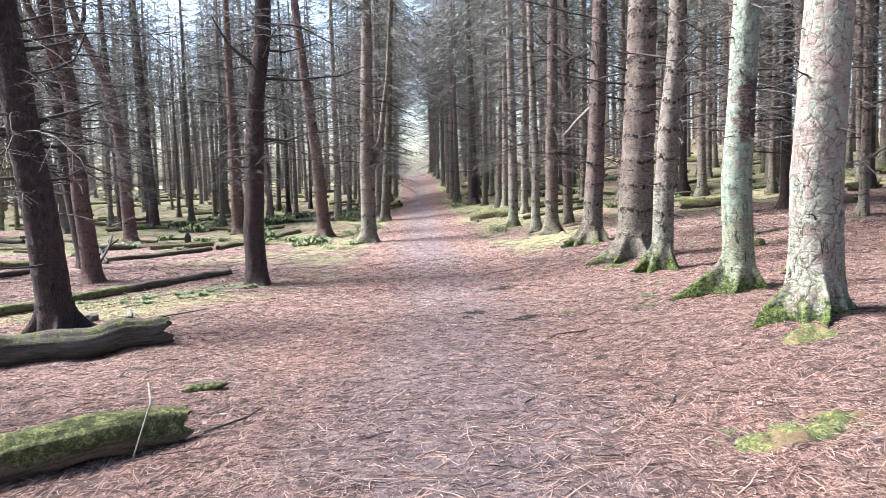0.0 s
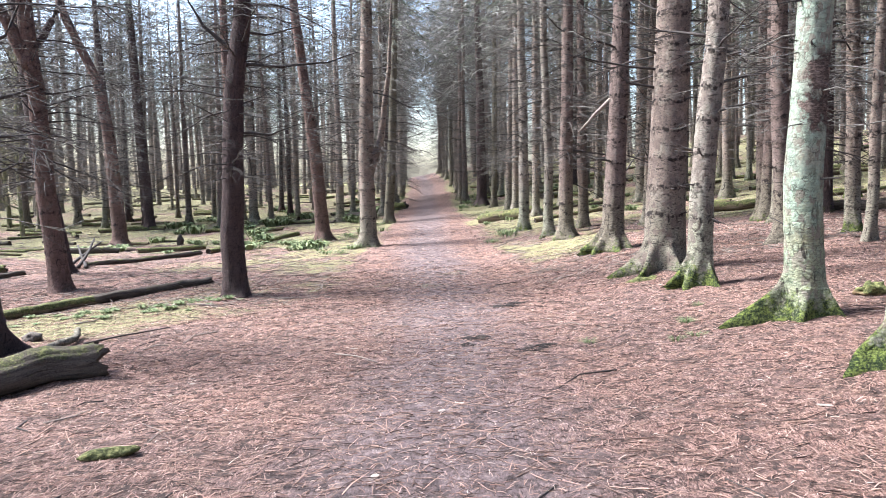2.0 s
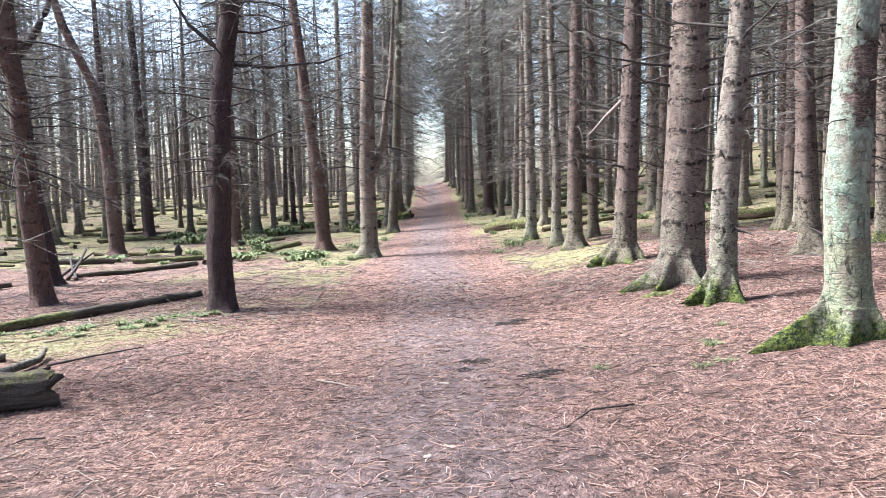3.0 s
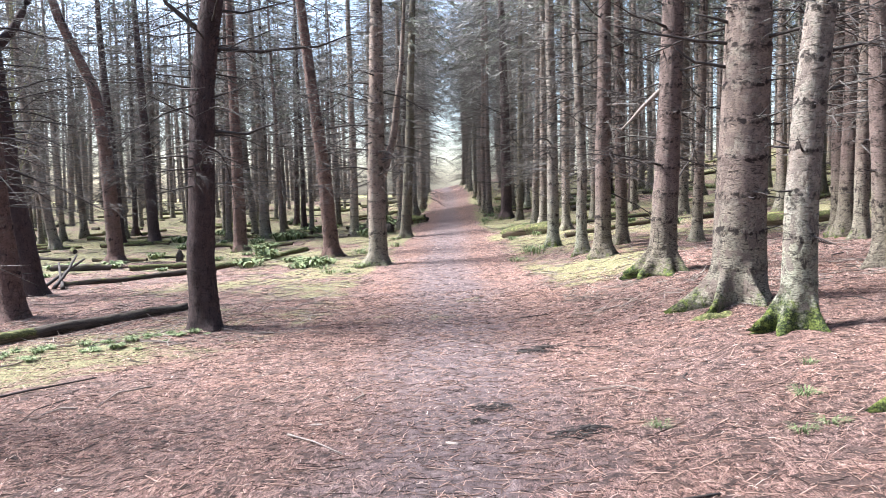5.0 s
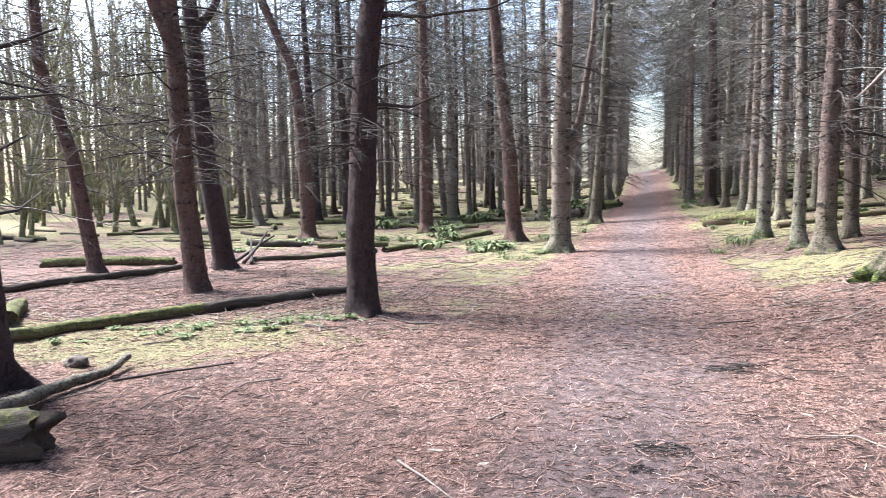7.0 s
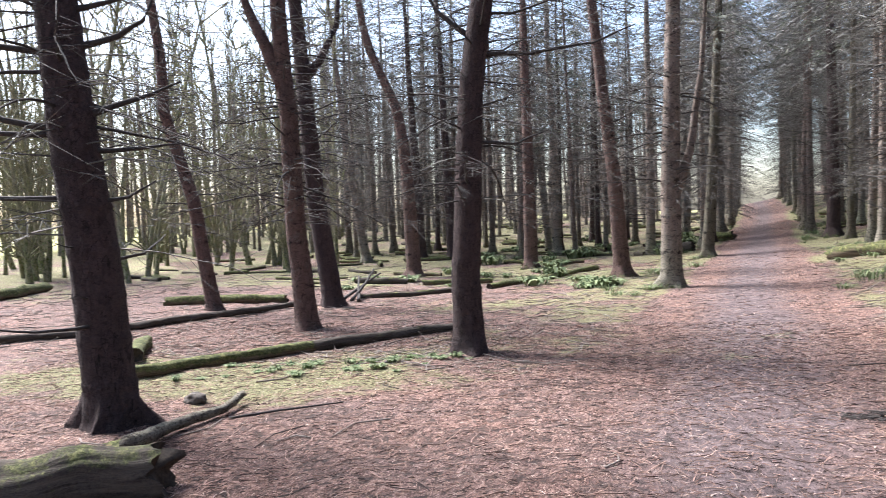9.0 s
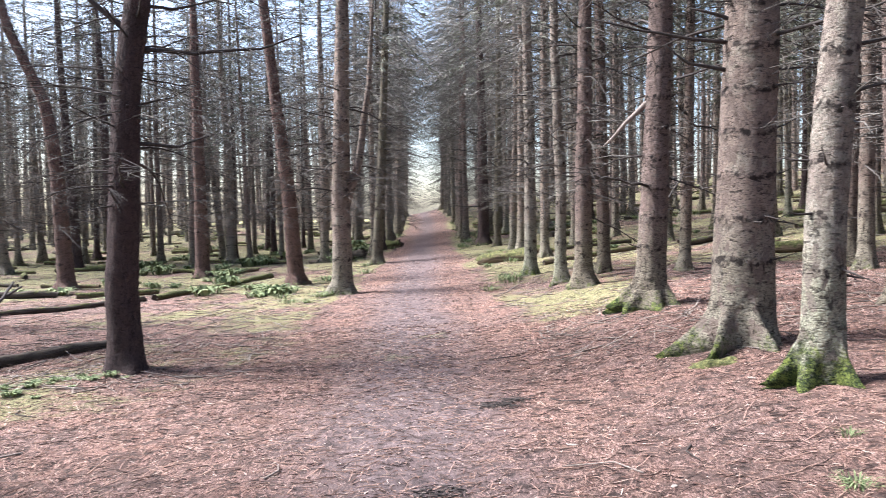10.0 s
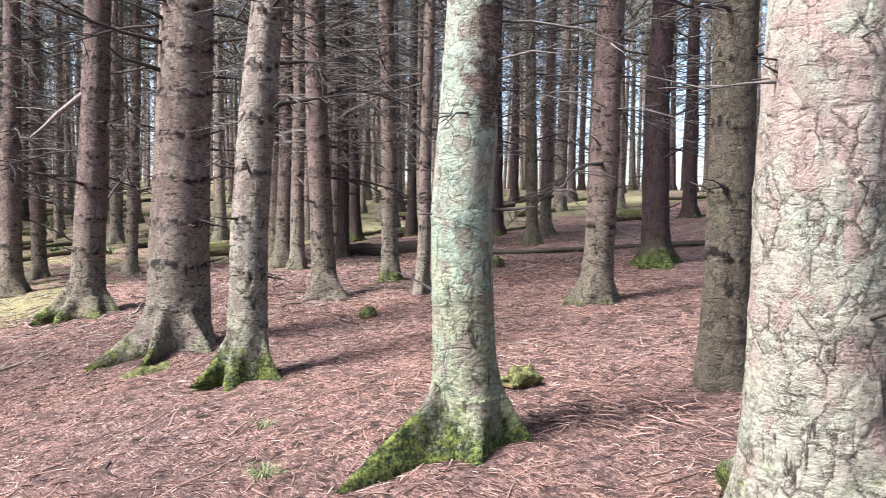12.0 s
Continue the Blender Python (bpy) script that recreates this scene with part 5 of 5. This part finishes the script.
for x, y, wide, count in ((1.0, 9.3, 0.2, 80), (0.4, 10.15, 0.17, 70), (0.94, 12.4, 0.25, 90), (0.3, 9.75, 0.08, 30)):
    twig_heap(x, y, wide, count, int(100 * x), "small dark clump of dead twigs on the path", 0.03)


# ---- undergrowth ----
def tuft_mesh(rng, blades, height, width):
    out = ([], [])
    for _ in range(blades):
        w, r = rng.uniform(0, 6.28), rng.uniform(0, 0.5)
        a = Vector((math.cos(w) * r * 0.5, math.sin(w) * r * 0.5, -0.03))
        d = Vector((math.cos(w), math.sin(w), 0))
        L = height * rng.uniform(0.5, 1.0)
        s = Vector((-d.y, d.x, 0)) * width * rng.uniform(0.6, 1.2)
        m, e = a + Vector((0, 0, L * 0.7)) + d * L * 0.3, a + Vector((0, 0, L * rng.uniform(0.35, 0.8))) + d * L * 0.85
        k = len(out[0])
        out[0].extend([a - s * 0.4, a + s * 0.4, m + s, m - s, e])
        out[1].extend([(k, k + 1, k + 2, k + 3), (k + 3, k + 2, k + 4)])
    return mesh_of("leaves", *out, smooth=False)


TUFTS = [tuft_mesh(KINDS, 46, 0.32, 0.012) for _ in range(3)]
LEAFY = [tuft_mesh(KINDS, 60, 0.42, 0.035) for _ in range(3)]


def plant(x, y, lib, size, label, rng, name="low_plant"):
    ob = piece(name, rng.choice(lib), FERN)
    ob.matrix_basis = Matrix.Translation(spot(x, y)) @ Matrix.Rotation(rng.uniform(0, 6.28), 4, "Z") @ Matrix.Diagonal((size, size, size * rng.uniform(0.5, 1.0), 1))
    return tagged(ob, label, "plant", "low plants on the floor")


HERB = random.Random(18)
for x, y, s in ((1.49, 9.18, 0.3), (2.55, 9.43, 0.35), (2.46, 8.83, 0.35), (2.24, 8.73, 0.3), (2.57, 9.49, 0.3), (2.9, 10.2, 0.25)):
    plant(x, y, TUFTS, s, "thin grass tuft in the needle litter", HERB, "grass_tuft")
for _ in range(16):
    plant(2.0 + HERB.gauss(0, 0.28), 4.25 + HERB.gauss(0, 0.13), TUFTS, HERB.uniform(0.10, 0.2), "thin grass blades growing through moss", HERB, "grass_tuft")
for _ in range(38):
    f = HERB.random()
    plant(-3.7 - 3.2 * f + HERB.uniform(-0.3, 0.2), 14.4 - 1.5 * f + HERB.uniform(-0.5, 0.5), LEAFY, HERB.uniform(0.14, 0.32), "pale green leaves along a fallen log", HERB)
for _ in range(7):
    plant(-4.3 + HERB.uniform(-0.4, 0.4), 25.2 + HERB.uniform(-0.4, 0.4), LEAFY, HERB.uniform(0.9, 1.4), "dark green bushy plant near the path", HERB)
for _ in range(60):
    plant(HERB.uniform(-14, -3), HERB.uniform(25, 52), LEAFY, HERB.uniform(0.5, 1.7), "green undergrowth among mossy logs", HERB)
for _ in range(30):
    plant(HERB.uniform(3.4, 12), HERB.uniform(26, 50), LEAFY, HERB.uniform(0.4, 1.0), "green undergrowth among mossy logs", HERB)


for _ in range(70):
    y = HERB.uniform(22, 60)
    plant(float(path_x(y)) + HERB.choice((-1, 1)) * HERB.uniform(1.5, 3.2), y, TUFTS, HERB.uniform(0.5, 1.2), "mossy grass tuft at the path's edge", HERB, "grass_tuft")


# ---- loose needles and twigs ----
def litter(name, seed, n, x, y, L, r, material, label):
    """Dead twigs and needles strewn over the floor at x, y, with length L and radius r."""
    rng = np.random.default_rng(seed)
    a = rng.uniform(0, 2 * np.pi, n)
    bend, tip = rng.normal(0, 0.2, n), rng.normal(0.05, 0.16, n)
    d0, d1 = np.stack([np.cos(a), np.sin(a)], -1), np.stack([np.cos(a + bend), np.sin(a + bend)], -1)
    p1 = np.stack([x, y], -1)
    p0, p2 = p1 - d0 * L[:, None] / 2, p1 + d1 * L[:, None] / 2
    verts = np.zeros((n, 9, 3))
    for k, (p, rise) in enumerate(((p0, 0.0), (p1, 0.006), (p2, 0.3))):
        z = land(p[:, 0], p[:, 1]) + 0.003 + (np.abs(tip) * L * 0.5 if k == 2 else rise * (k == 1))
        side = np.stack([-np.sin(a), np.cos(a)], -1)
        rr = r * (1.0, 0.9, 0.5)[k]
        for s in range(3):
            w = 2 * np.pi * s / 3 + 0.5
            verts[:, k * 3 + s, :2] = p + side * (rr * np.cos(w))[:, None]
            verts[:, k * 3 + s, 2] = z + rr * np.sin(w)
    quad = np.array([(k * 3 + s, k * 3 + (s + 1) % 3, k * 3 + 3 + (s + 1) % 3, k * 3 + 3 + s) for k in range(2) for s in range(3)])
    faces = (np.arange(n)[:, None, None] * 9 + quad[None]).reshape(-1, 4)
    me = bpy.data.meshes.new(name)
    me.vertices.add(n * 9)
    me.vertices.foreach_set("co", verts.astype(np.float32).ravel())
    me.loops.add(faces.size)
    me.loops.foreach_set("vertex_index", faces.ravel().astype(np.int32))
    me.polygons.add(len(faces))
    me.polygons.foreach_set("loop_start", np.arange(0, faces.size, 4, dtype=np.int32))
    me.update(calc_edges=True)
    tagged(piece(name, me, material), label, "litter", kind="stuff")


SEED = np.random.default_rng(3)
COUNT = 130000
ROW = 1.2 + 17.0 * SEED.random(COUNT) ** 1.15
litter("needle_litter", 4, COUNT, SEED.uniform(-1, 1, COUNT) * (3.2 + 0.56 * (ROW - 1.2)), ROW, SEED.gamma(2.2, 0.017, COUNT) + 0.012, SEED.uniform(0.0008, 0.0023, COUNT) * (0.75 + ROW / 14),
       LITTER, "loose brown spruce needles and twigs on the floor")
COUNT = 22000
ROW = 2.0 + 15.0 * SEED.random(COUNT) ** 1.1
litter("loose_twigs", 7, COUNT, SEED.uniform(-1, 1, COUNT) * (3.2 + 0.6 * (ROW - 1.2)), ROW, SEED.gamma(2.0, 0.05, COUNT) + 0.04, SEED.uniform(0.0015, 0.0045, COUNT),
       TWIG_LOOSE, "brown and dark dead twigs lying on the needles")
COUNT = 20000
ROW = 13 + 20 * SEED.random(COUNT)
litter("scattered_twigs", 5, COUNT, SEED.uniform(-1, 1, COUNT) * np.interp(ROW, [13, 33], [11, 14]), ROW, SEED.gamma(2.2, 0.035, COUNT) + 0.03, SEED.uniform(0.002, 0.005, COUNT),
       LITTER, "dead twigs and needles scattered over the floor")
COUNT = 16000
ROW = 14 + 42 * SEED.random(COUNT) ** 1.3
OFF = SEED.uniform(1.7, 22, COUNT) * SEED.choice((-1.0, 1.0), COUNT)
litter("woodland_brash", 6, COUNT, path_x(ROW) + OFF, ROW, SEED.gamma(2.0, 0.13, COUNT) + 0.08, SEED.uniform(0.004, 0.012, COUNT), TWIG_PALE, "dead sticks strewn under the trees")
